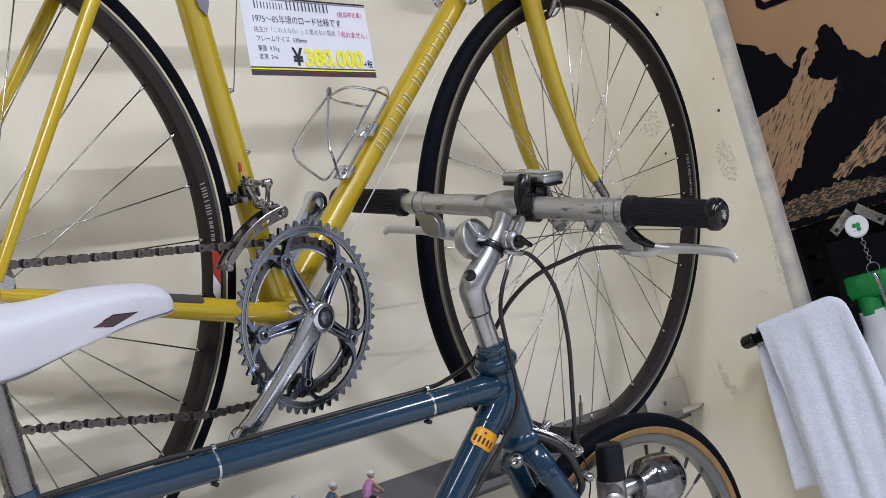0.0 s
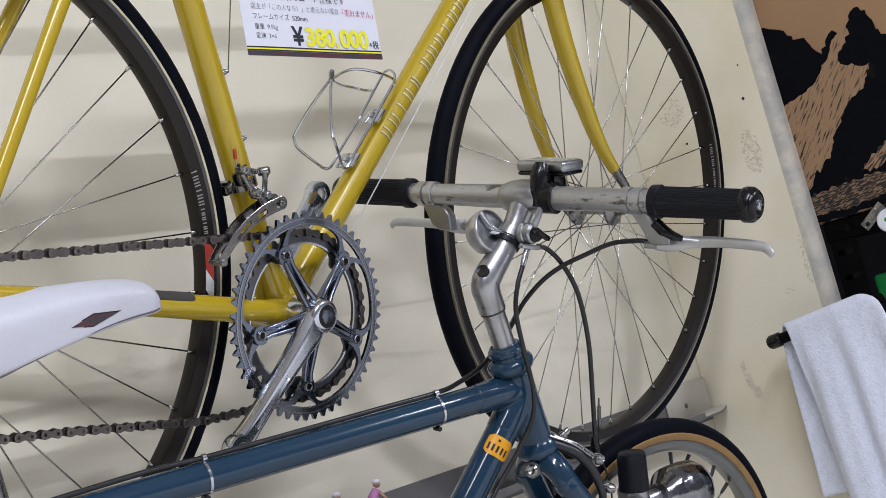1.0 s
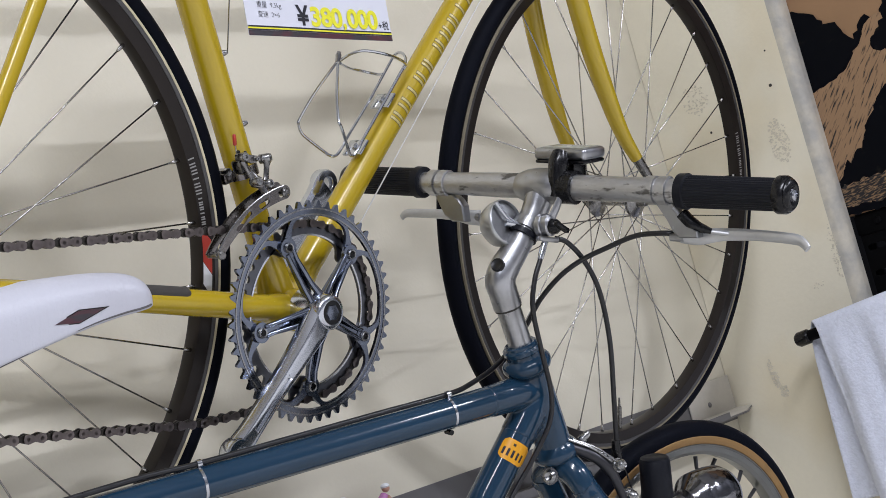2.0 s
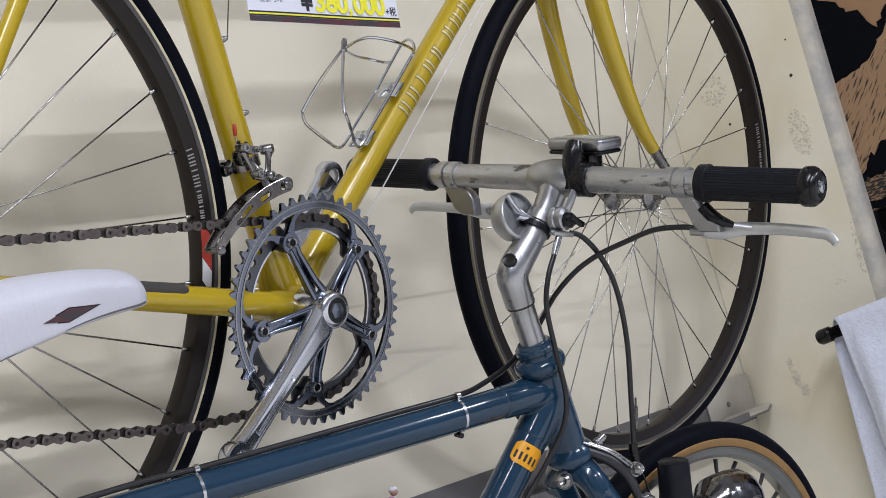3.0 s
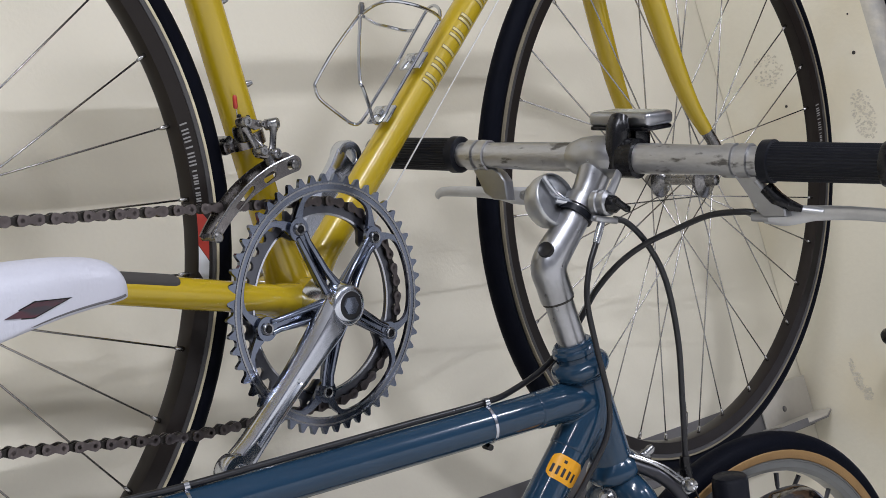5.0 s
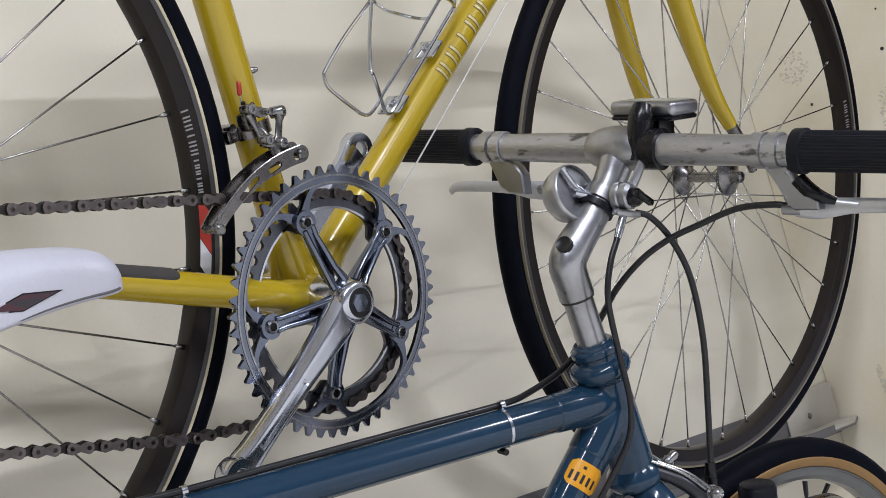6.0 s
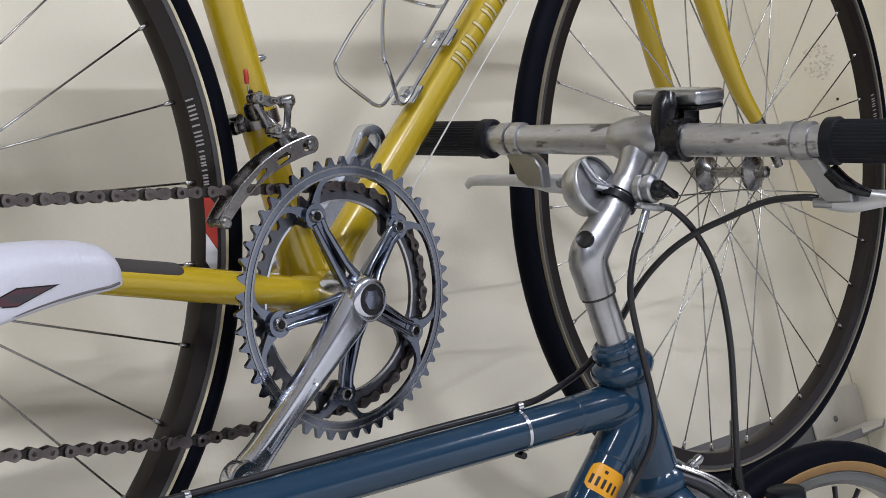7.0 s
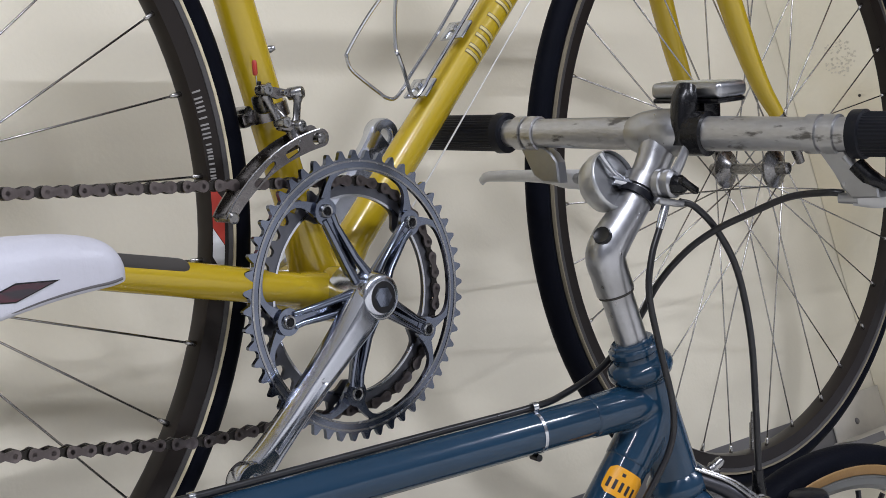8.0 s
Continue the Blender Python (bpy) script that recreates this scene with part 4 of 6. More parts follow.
# red and white rim sticker
for q0, q1, mt in ((2.6, -3.3, RED), (-3.4, -7.2, BOTTLE)):
    bm = bmesh.new()
    n = 6
    for k in range(n):
        u, v = math.radians(q0 + (q1 - q0) * k / n), math.radians(q0 + (q1 - q0) * (k + 1) / n)
        vs = [bm.verts.new(HUB_R + Vector((r * math.cos(q), y, r * math.sin(q)))) for r, q, y in ((0.3006, u + 0.020, -0.0090), (0.3006, v + 0.020, -0.0090), (0.3100, v - 0.020, -0.0101), (0.3100, u - 0.020, -0.0101))]
        bm.faces.new(vs)
    part("rim_sticker", bm, mt, yellow, "red and white sticker on the rim")

# ---- price sign hanging in the yellow frame ----
SIGN_M = LEANING @ Matrix.Translation((0.061, -0.0185, 0.535)) @ pose(0, 0, 0, -10) @ upright(0, 0, 0)
sign = thing("price_sign", SIGN_M, "white laminated paper price sign hanging in the yellow frame", "sign")
SW, SH = 0.1000, 0.0890
bm = bmesh.new()
rows = []
for j in range(9):
    rows.append([bm.verts.new((-SW + 2 * SW * i / 24, SH * j / 8, 0.0005 * math.sin(i / 24 * 7))) for i in range(25)])
for j in range(8):
    for i in range(24):
        bm.faces.new((rows[j][i], rows[j][i + 1], rows[j + 1][i + 1], rows[j + 1][i]))
sheet = bmesh.ops.extrude_face_region(bm, geom=list(bm.faces))
for v in sheet["geom"]:
    if isinstance(v, bmesh.types.BMVert):
        v.co.z -= 0.0006
part("paper", bm, PAPER, sign)


def stripe(y0, y1, mt, z=0.0002):
    bm = bmesh.new()
    pts = [(-SW + 2 * SW * i / 24, 0.0005 * math.sin(i / 24 * 7)) for i in range(25)]
    lo = [bm.verts.new((x, y0, w + z)) for x, w in pts]
    hi = [bm.verts.new((x, y1, w + z)) for x, w in pts]
    for i in range(24):
        bm.faces.new((lo[i], lo[i + 1], hi[i + 1], hi[i]))
    part("border_stripe", bm, mt, sign)


stripe(0.0000, 0.0052, MAROON), stripe(0.0054, 0.0066, INK), stripe(0.0067, 0.0082, PRICE), stripe(0.0083, 0.0098, INK)
stripe(SH - 0.0022, SH - 0.0002, INK), stripe(SH - 0.0040, SH - 0.0026, GREY_INK)
bm = bmesh.new()
x = -0.080
for w, h in ((0.0085, 0.010), (0.0085, 0.009), (0.008, 0.009), (0.008, 0.009), (0.007, 0.009), (0, 0), (0.011, 0.013), (0.011, 0.012), (0.010, 0.012), (0.010, 0.012), (0.011, 0.012), (0.011, 0.012)):
    if w:
        for f0, f1, g0, g1 in ((0.0, 0.16, 0.0, 0.82), (0.56, 0.66, 0.0, 0.82)):
            block(bm, (x + w * f0, 0.0752 + h * g0, 0.0004), (x + w * f1, 0.0752 + h * g1, 0.0008))
    x += w + 0.0012 if w else 0.003
part("heading_mark", bm, HEAD_INK, sign, "dark heading drawn as plain bars")
Z = 0.0006
letters("1975〜85年頃のロード仕様です", 0.0101, Matrix.Translation((-0.087, 0.0600, Z)), INK, "printed_line", sign, bold=-0.00010)
letters("店主が「この人なら！」と思えない場合", 0.0071, Matrix.Translation((-0.086, 0.0490, Z)), GREY_INK, "printed_line", sign, bold=-0.00010)
letters("フレームサイズ  520mm", 0.0074, Matrix.Translation((-0.086, 0.0385, Z)), INK, "printed_line", sign, bold=-0.00010)
letters("重量  9.5kg", 0.0068, Matrix.Translation((-0.085, 0.0280, Z)), INK, "printed_line", sign, bold=-0.00010)
letters("変速  2×6", 0.0068, Matrix.Translation((-0.085, 0.0185, Z)), INK, "printed_line", sign, bold=-0.00010)
letters("(良品中古車)", 0.0075, Matrix.Translation((0.050, 0.0720, Z)), RED_INK, "printed_line", sign, bold=-0.00010)
letters("「売れません」", 0.0085, Matrix.Translation((0.042, 0.0475, Z)), RED_INK, "printed_line", sign, bold=-0.00010)
letters("¥", 0.0270, Matrix.Translation((-0.0335, 0.0125, Z)), INK, "yen_sign", sign, bold=0.0006)
x = -0.0160
for ch in "380,000":
    letters(ch, 0.0265, Matrix.Translation((x, 0.0125, Z)), PRICE, "price_figure", sign, bold=0.0004 if ch == "," else 0.0009, sx=1.16)
    x += 0.0082 if ch == "," else 0.01475
letters("+税", 0.0100, Matrix.Translation((0.0815, 0.0125, Z)), INK, "tax_note", sign)
for x in (-0.09, 0.09):
    part("hanging_thread", rod(bmesh.new(), (x, SH - 0.003, -0.0008), (x * 0.9, SH + 0.150, -0.0008), 0.0005, 6), BOTTLE, sign, "thin thread up to the top tube")


# ---- blue small-wheeled bicycle ----
BLUE_M = LEANING @ Matrix.Translation((0.14, -0.19, -0.363)) @ pose(0, 0, 0, 0, 0, -14)
blue = thing("small_wheel_bicycle", BLUE_M, "slate blue small-wheeled bicycle with flat handlebar and white saddle", "bicycle")


def bpart(name, bm, mat, label="", parent=None, angle=40):
    return part(name, bm, mat, parent or blue, label, angle=angle)


HB, ST0 = Vector((0.036, 0, 0.482)), Vector((-0.001, 0, 0.586))
ax = (ST0 - HB).normalized()
HT = ST0 - ax * 0.016
bpart("top_tube", tube(bmesh.new(), [(-0.531, 0.012, 0.4995), (-0.347, 0.008, 0.5140), (-0.10, 0.001, 0.5352), (-0.008, 0, 0.543)], 0.0148, 24), BLUE)
bpart("down_tube", tube(bmesh.new(), [(0.014, 0, 0.534), (-0.30, 0, 0.125)], 0.0168, 24), BLUE)
bpart("seat_tube", tube(bmesh.new(), [(-0.532, 0.012, 0.525), (-0.432, 0.008, 0.10)], 0.0155, 20), BLUE)
# Post gets the darker steel in place of the shadow that falls on it.
bpart("seat_post", tube(bmesh.new(), [(-0.556, 0.012, 0.640), (-0.526, 0.012, 0.50)], 0.0138, 20), MECH_STEEL, "alloy seat post, darkened for the shadow on it")
bm = bmesh.new()
lathe(bm, [(0.0175, 0), (0.0172, 0.012), (0.0168, 0.03), (0.0168, 0.070), (0.0172, 0.078), (0.0178, 0.086)], axis_matrix(HB, ax), 28)
bpart("head_tube", bm, BLUE)
bm = bmesh.new()
tube(bm, [HB + ax * 0.004, HB + ax * 0.0845], 0.0182, 40)
tube(bm, [(0.010, 0, 0.5445), (-0.008, 0, 0.543), (-0.046, 0, 0.5397)], [0.0166, 0.0166, 0.0153], 40)
down = Vector((-0.314, 0, -0.409)).normalized()
tube(bm, [Vector((0.017, 0, 0.538)), Vector((0.014, 0, 0.534)) + down * 0.012, Vector((0.014, 0, 0.534)) + down * 0.042], [0.0180, 0.0182, 0.0175], 40)
lug = bpart("head_lug", bm, BLUE, "smoothly brazed head lug", angle=180)
mod = lug.modifiers.new("merge", "REMESH")
mod.mode, mod.voxel_size, mod.use_smooth_shade = "VOXEL", 0.0011, True
mod = lug.modifiers.new("fillet", "SMOOTH")
mod.factor, mod.iterations = 0.5, 14
bpart("upper_cup", lathe(bmesh.new(), [(0.0172, -0.0110), (0.0188, -0.0085), (0.0228, -0.0060), (0.0248, -0.0020), (0.0246, 0.0025), (0.0222, 0.0062), (0.0188, 0.0076), (0.0178, 0.0086), (0.0176, 0.0122), (0.0120, 0.0124)], axis_matrix(HT, ax), 32), BLUE, "blue painted headset cup")
bpart("locknut", lathe(bmesh.new(), [(0.0170, 0), (0.0190, 0.0006), (0.0194, 0.0014), (0.0194, 0.0050), (0.0184, 0.0064), (0.0168, 0.0070), (0.0164, 0.0092), (0.0150, 0.0102), (0.0120, 0.0103)], axis_matrix(HT + ax * 0.0122, ax), 16), BLUE, angle=25)
bpart("lower_cup", lathe(bmesh.new(), [(0.0178, 0.007), (0.0200, 0.0045), (0.0234, 0.000), (0.0244, -0.005), (0.0228, -0.0095), (0.0186, -0.013)], axis_matrix(HB, ax), 32), BLUE, "blue painted headset cup")
# fork
crown = HB - ax * 0.018
WH = Vector((0.219, 0.0135, 0.239))
bpart("fork_crown", tube(bmesh.new(), curve_pts([crown + Vector((0.006, -0.035, -0.030)), crown + Vector((0.003, -0.026, -0.013)), crown + Vector((0, -0.012, -0.002)), crown, crown + Vector((0, 0.012, -0.002)), crown + Vector((0.003, 0.026, -0.013)), crown + Vector((0.006, 0.035, -0.030))], 4), [0.0118, 0.0138, 0.0152, 0.0160, 0.0152, 0.0138, 0.0118], 18), BLUE)
for s in (-1, 1):
    bpart("fork_blade", tube(bmesh.new(), curve_pts([crown + Vector((0.003, s * 0.030, -0.018)), crown + Vector((0.032, s * 0.038, -0.062)), crown + Vector((0.078, s * 0.042, -0.135)), WH + Vector((-0.030, s * 0.046, 0.035)), WH + Vector((0, s * 0.047, 0.004))], 5), [0.0136, 0.0132, 0.0118, 0.0095, 0.0070], 16), BLUE)
# small front wheel
wheel = new("wheel")
wheel.parent = blue
wheel.matrix_local = Matrix.Translation(WH) @ pose(0, 0, 0, 0, 0, 4.5)
mw = pose(0, 0, 0, 90)
part("tyre", lathe(bmesh.new(), [(0.2235 + 0.0122 * math.cos(q), 0.0140 * math.sin(q)) for q in np.linspace(-1.95, 1.95, 19)] + [(0.2205, 0.0100), (0.2205, -0.0100)], mw, 96, True), TYRE, wheel, "black tread")
for s in (-1, 1):
    part("tyre_wall", lathe(bmesh.new(), [(0.2200, s * 0.0132), (0.2190, s * 0.0142), (0.2160, s * 0.0143), (0.2116, s * 0.0128), (0.2108, s * 0.0100), (0.2200, s * 0.0100)], mw, 96, True), TAN, wheel, "tan sidewall")
part("rim", lathe(bmesh.new(), [(0.2112, -0.0116), (0.2106, -0.0124), (0.2094, -0.0124), (0.2088, -0.0114), (0.2030, -0.0112), (0.1990, -0.0080), (0.1980, 0), (0.1990, 0.0080), (0.2030, 0.0112), (0.2088, 0.0114), (0.2094, 0.0124), (0.2106, 0.0124), (0.2112, 0.0116), (0.2040, 0)], mw, 96, True), SILVER_RIM, wheel, "silver alloy rim", angle=30)
part("hub", lathe(bmesh.new(), [(0.004, -0.046), (0.007, -0.042), (0.020, -0.036), (0.020, -0.033), (0.010, -0.028), (0.009, 0), (0.010, 0.028), (0.020, 0.033), (0.020, 0.036), (0.007, 0.042), (0.004, 0.046)], mw, 24), ALLOY, wheel)
small_spokes = []
for s in (-1, 1):
    for d in (1.1, -1.1):
        bm = bmesh.new()
        a, b = Vector((0.018 * math.cos(d), s * 0.034, 0.018 * math.sin(d))), Vector((0.196, s * 0.003, 0))
        rod(bm, a, b, 0.0011, 6)
        dv = (b - a).normalized()
        bare = len(bm.faces)
        tube(bm, [b - dv * 0.015, b - dv * 0.012, b], [0.0014, 0.0021, 0.0024], 8)
        for f in list(bm.faces)[bare:]:
            f.material_index = 1
        me = bpy.data.meshes.new("spoke")
        bm.to_mesh(me), bm.free()
        me.materials.append(STEEL)
        me.materials.append(DARK_ALLOY)
        small_spokes.append(me)
for k in range(28):
    ob = new("spoke", small_spokes[(0, 2, 1, 3)[k % 4]])
    ob.parent = wheel
    ob.matrix_local = pose(0, 0, 0, 0, -k * 360 / 28 - 4, 0)
# front brake: dark caliper with bright edges
for s in (-1, 1):
    arm = [(0.042, s * 0.014, 0.484), (0.058, s * 0.030, 0.475), (0.071, s * 0.040, 0.461), (0.081, s * 0.043, 0.442), (0.089, s * 0.042, 0.422), (0.088, s * 0.034, 0.406)]
    bpart("brake_arm", tube(bmesh.new(), curve_pts(arm, 5), [0.0055, 0.0060, 0.0056, 0.0048, 0.0044, 0.0036], 12), DARK_ALLOY, "dark alloy brake arm")
for e in (0.0, 0.0062):
    bpart("brake_edge", tube(bmesh.new(), curve_pts([(0.040 + e, -0.017, 0.4915 - e * 0.2), (0.058 + e, -0.033, 0.4820 - e * 0.2), (0.072 + e, -0.045, 0.4685 - e * 0.2)], 4), 0.0014, 8), STEEL, "bright plate edge")
for p, d, r in (((0.062, -0.017, 0.491), (0.6, -0.3, 0.7), 0.0042), ((0.080, -0.047, 0.464), (0.1, -0.9, 0.2), 0.0058), ((0.094, -0.048, 0.431), (0.2, -0.9, -0.2), 0.0054), ((0.020, -0.010, 0.457), (-0.75, -0.6, 0.2), 0.0068)):
    bpart("brake_bolt", lathe(bmesh.new(), [(r * 1.25, -0.006), (r * 1.3, -0.003), (r * 1.25, -0.002), (r, -0.002), (r, 0.003), (r * 0.6, 0.006), (r * 0.3, 0.0045), (0.0001, 0.0045)], axis_matrix(p, d), 12), STEEL, "bright brake bolt")
bpart("barrel_adjuster", tube(bmesh.new(), [(0.091, -0.030, 0.485), (0.092, -0.030, 0.470), (0.095, -0.031, 0.458)], [0.0042, 0.0056, 0.0040], 10), PLASTIC)
bpart("brake_cable", tube(bmesh.new(), curve_pts([(0.092, -0.030, 0.470), (0.098, -0.036, 0.452), (0.104, -0.040, 0.425), (0.104, -0.036, 0.395)], 4), 0.0010, 6), PLASTIC)
# lamp on a short post beside the fork
lamp = new("headlamp")
lamp.parent = blue
tagged(lamp, "chrome bicycle headlamp on a black-capped bracket")
part("bracket_cap", lathe(bmesh.new(), [(0.0001, 0.001), (0.0135, 0.0), (0.0148, -0.001), (0.0152, -0.003), (0.0160, -0.004), (0.0164, -0.034), (0.0170, -0.038), (0.0170, -0.042)], axis_matrix((0.144, -0.030, 0.458), (-0.06, 0.02, 1)), 32), RUBBER, lamp, "black rubber cap")
part("bracket", tube(bmesh.new(), [(0.1455, -0.030, 0.417), (0.149, -0.030, 0.375), (0.153, -0.030, 0.33)], [0.0174, 0.0174, 0.016], 24), ALLOY, lamp)
part("side_knob", lathe(bmesh.new(), [(0.0125, -0.004), (0.013, 0.002), (0.013, 0.020), (0.0105, 0.0225), (0.0001, 0.0225)], axis_matrix((0.134, -0.046, 0.402), (-0.62, -0.75, -0.22)), 24), WORN, lamp)
part("lamp_arm", rod(bmesh.new(), (0.148, -0.030, 0.398), (0.190, -0.034, 0.404), 0.0095, 12), ALLOY, lamp)
part("lamp_shell", lathe(bmesh.new(), [(0.0001, -0.028), (0.0130, -0.0282), (0.0175, -0.0270), (0.0185, -0.0245), (0.0225, -0.0205), (0.0278, -0.0140), (0.0306, -0.0110), (0.0316, 0.002), (0.0318, 0.014), (0.0306, 0.026), (0.0262, 0.034), (0.0245, 0.036), (0.0001, 0.037)], axis_matrix((0.207, -0.036, 0.402), (0.86, 0.02, 0.05)), 40), LAMP_CHROME, lamp, "rounded chrome lamp shell", angle=50)
# stem, handlebar, grips
bpart("quill", tube(bmesh.new(), [HT + ax * 0.02, ST0 + ax * 0.052], 0.0120, 24), ALLOY, "scuffed alloy stem quill")
stem_pts = [ST0 + ax * 0.0460, ST0 + ax * 0.060, Vector((-0.0245, 0, 0.655)), Vector((-0.019, 0, 0.6665)), Vector((0.001, 0, 0.690)), Vector((0.020, 0, 0.716)), Vector((0.033, 0, 0.742))]
bpart("stem", tube(bmesh.new(), curve_pts(stem_pts, 4), [0.0142, 0.0142, 0.0150, 0.0148, 0.0128, 0.0130, 0.0150], 24), ALLOY, "brushed alloy stem")
# Shallow black disc; the depth of the bolt hole is coloured on.
bpart("stem_bolt", lathe(bmesh.new(), [(0.0001, 0), (0.0052, 0.0), (0.0064, 0.0009), (0.0070, -0.003)], axis_matrix((-0.0330, -0.0071, 0.6718), (-0.78, -0.36, 0.50)), 14), RECESS_SHADE, "stem bolt, its recess shade coloured black")
# Thin dark ring added as the shade in the gap under the stem.
bpart("stem_gap_shade", lathe(bmesh.new(), [(0.0118, -0.0016), (0.0134, -0.0014), (0.0134, 0.0004), (0.0118, 0.0006)], axis_matrix(ST0 + ax * 0.0452, ax), 28, True), HOLE_SHADE_AND_BROWN)
BAR_C = Vector((0.034, 0, 0.7425))
BD = Vector((-0.295, 1.0, 0.044)).normalized()
bar_m = axis_matrix(BAR_C, -BD)
bpart("clamp_collar", lathe(bmesh.new(), [(0.0124, -0.028), (0.0146, -0.023), (0.0170, -0.016), (0.0184, -0.006), (0.0184, 0.006), (0.0170, 0.014), (0.0146, 0.021), (0.0124, 0.026)], bar_m, 28), ALLOY)
bpart("handlebar", lathe(bmesh.new(), [(0.0111, -0.255), (0.0111, -0.148), (0.0114, -0.110), (0.0126, -0.050), (0.0126, 0.050), (0.0118, 0.100), (0.0114, 0.148), (0.0111, 0.255)], bar_m, 32), WORN, "scuffed grey alloy flat handlebar")


def grip(sign_):
    bm = bmesh.new()
    n = 72
    rings = []
    for h, r, rib in ((0.148, 0.0140, 0), (0.149, 0.0165, 0), (0.157, 0.0168, 0), (0.158, 0.0150, 0), (0.160, 0.0148, 1), (0.243, 0.0144, 1), (0.245, 0.0144, 0)):
        rings.append([bm.verts.new(bar_m @ Vector(((r + rib * 0.00035 * (-1) ** k) * math.cos(2 * math.pi * k / n), (r + rib * 0.00035 * (-1) ** k) * math.sin(2 * math.pi * k / n), sign_ * h))) for k in range(n)])
    for i in range(len(rings) - 1):
        for k in range(n):
            bm.faces.new((rings[i][k], rings[i][(k + 1) % n], rings[i + 1][(k + 1) % n], rings[i + 1][k]))
    bm.faces.new(rings[0]), bm.faces.new(rings[-1])
    g = bpart("grip", bm, RUBBER, "ribbed black rubber grip", angle=20)
    part("end_ring", lathe(bmesh.new(), [(0.0120, sign_ * 0.243), (0.0162, sign_ * 0.2435), (0.0170, sign_ * 0.2450), (0.0170, sign_ * 0.2520), (0.0160, sign_ * 0.2540), (0.0140, sign_ * 0.2545)], bar_m, 36), PLASTIC, g, "glossy black end ring")
    part("end_cap", lathe(bmesh.new(), [(0.0150, sign_ * 0.2535), (0.0146, sign_ * 0.2560), (0.0125, sign_ * 0.2580), (0.0090, sign_ * 0.2586), (0.0060, sign_ * 0.2572)], bar_m, 28), PLASTIC, g)
    part("end_screw", lathe(bmesh.new(), [(0.0056, sign_ * 0.2570), (0.0050, sign_ * 0.2600), (0.0025, sign_ * 0.2604), (0.0022, sign_ * 0.2586)], bar_m, 16), CHROME, g, "small chrome end screw")


grip(1), grip(-1)


def slab(bm, poly, m, depth, bevel=0.0012):
    """A thick flat casting: the outline poly, with its rim chamfered on both faces."""
    c = Vector((sum(p[0] for p in poly) / len(poly), sum(p[1] for p in poly) / len(poly)))
    rings = []
    for h, inset in ((0, bevel), (bevel, 0), (depth - bevel, 0), (depth, bevel)):
        ring = []
        for p in poly:
            v = Vector(p)
            v += (c - v).normalized() * inset
            ring.append(bm.verts.new(m @ Vector((v.x, v.y, h))))
        rings.append(ring)
    for a, b in zip(rings, rings[1:]):
        for k in range(len(poly)):
            j = (k + 1) % len(poly)
            bm.faces.new((a[k], a[j], b[j], b[k]))
    bm.faces.new(rings[0][::-1]), bm.faces.new(rings[-1])
    return bm


def brake_lever(side, outline, body, blade, strip, stop):
    """Bracket clamped inside the grip, with a blade that follows the grip outward."""
    lv = new("brake_lever")
    lv.parent = blue
    tagged(lv, "brushed alloy brake lever")
    for d in (0.121, 0.134):
        part("clamp_ring", lathe(bmesh.new(), [(0.0118, -0.0050), (0.0136, -0.0045), (0.0136, 0.0045), (0.0118, 0.0050)], Matrix.Translation(-BD * (side * d)) @ bar_m, 28, True), WORN, lv)
    e1, back = -BD * side, Vector((0.959, 0.283, 0))
    o = BAR_C - back * 0.0025
    hm = Matrix(((e1.x, 0, back.x, o.x), (e1.y, 0, back.y, o.y), (e1.z, -1, back.z, o.z), (0, 0, 0, 1)))
    part("bracket", slab(bmesh.new(), outline, hm, 0.0125, 0.0014), LEVER, lv, "angular cast alloy bracket", angle=25)
    part("cable_stop", tube(bmesh.new(), [Vector(body[3]) + Vector((-0.008, 0.012 * side, 0.001)), Vector(body[3]) + Vector((-0.002, 0, 0.001))], [0.0036, 0.0046], 12), LEVER, lv)
    part("return_stop", tube(bmesh.new(), curve_pts(stop, 4), [0.0060, 0.0062, 0.0026], 10), PLASTIC, lv, "black lever return stop")
    part("upper_strip", tube(bmesh.new(), curve_pts(strip, 5), [0.0026, 0.0026, 0.0030], 10, flat=1.3, flat_dir=(1, 0, 0)), BLADE, lv)
    part("blade", tube(bmesh.new(), curve_pts(blade, 5), [0.0085, 0.0080, 0.0060, 0.0052, 0.0050, 0.0045, 0.0038], 14, flat=0.55, flat_dir=(1, 0, 0)), BLADE, lv, "curved alloy lever blade")
    part("pivot", lathe(bmesh.new(), [(0.0044, -0.004), (0.0044, 0.002), (0.003, 0.003)], axis_matrix(Vector(body[2]) + Vector((-0.004, -0.005, 0.002)), (-0.6, -0.8, 0)), 14), ALLOY, lv)
    return lv


brake_lever(1, [(0.1235, 0.0108), (0.1420, 0.0108), (0.1475, 0.0205), (0.1550, 0.0312), (0.1660, 0.0362), (0.1665, 0.0418), (0.1480, 0.0432), (0.1415, 0.0376), (0.1350, 0.0266)],
            [(0.071, -0.124, 0.730), (0.074, -0.128, 0.715), (0.080, -0.132, 0.701), (0.087, -0.138, 0.692)],
            [(0.084, -0.136, 0.696), (0.092, -0.150, 0.6935), (0.100, -0.172, 0.6955), (0.107, -0.205, 0.6955), (0.112, -0.242, 0.693), (0.112, -0.252, 0.690), (0.111, -0.258, 0.685)],
            [(0.074, -0.137, 0.722), (0.079, -0.146, 0.709), (0.087, -0.157, 0.701), (0.101, -0.178, 0.697)],
            [(0.077, -0.143, 0.716), (0.082, -0.153, 0.705), (0.091, -0.166, 0.699)])
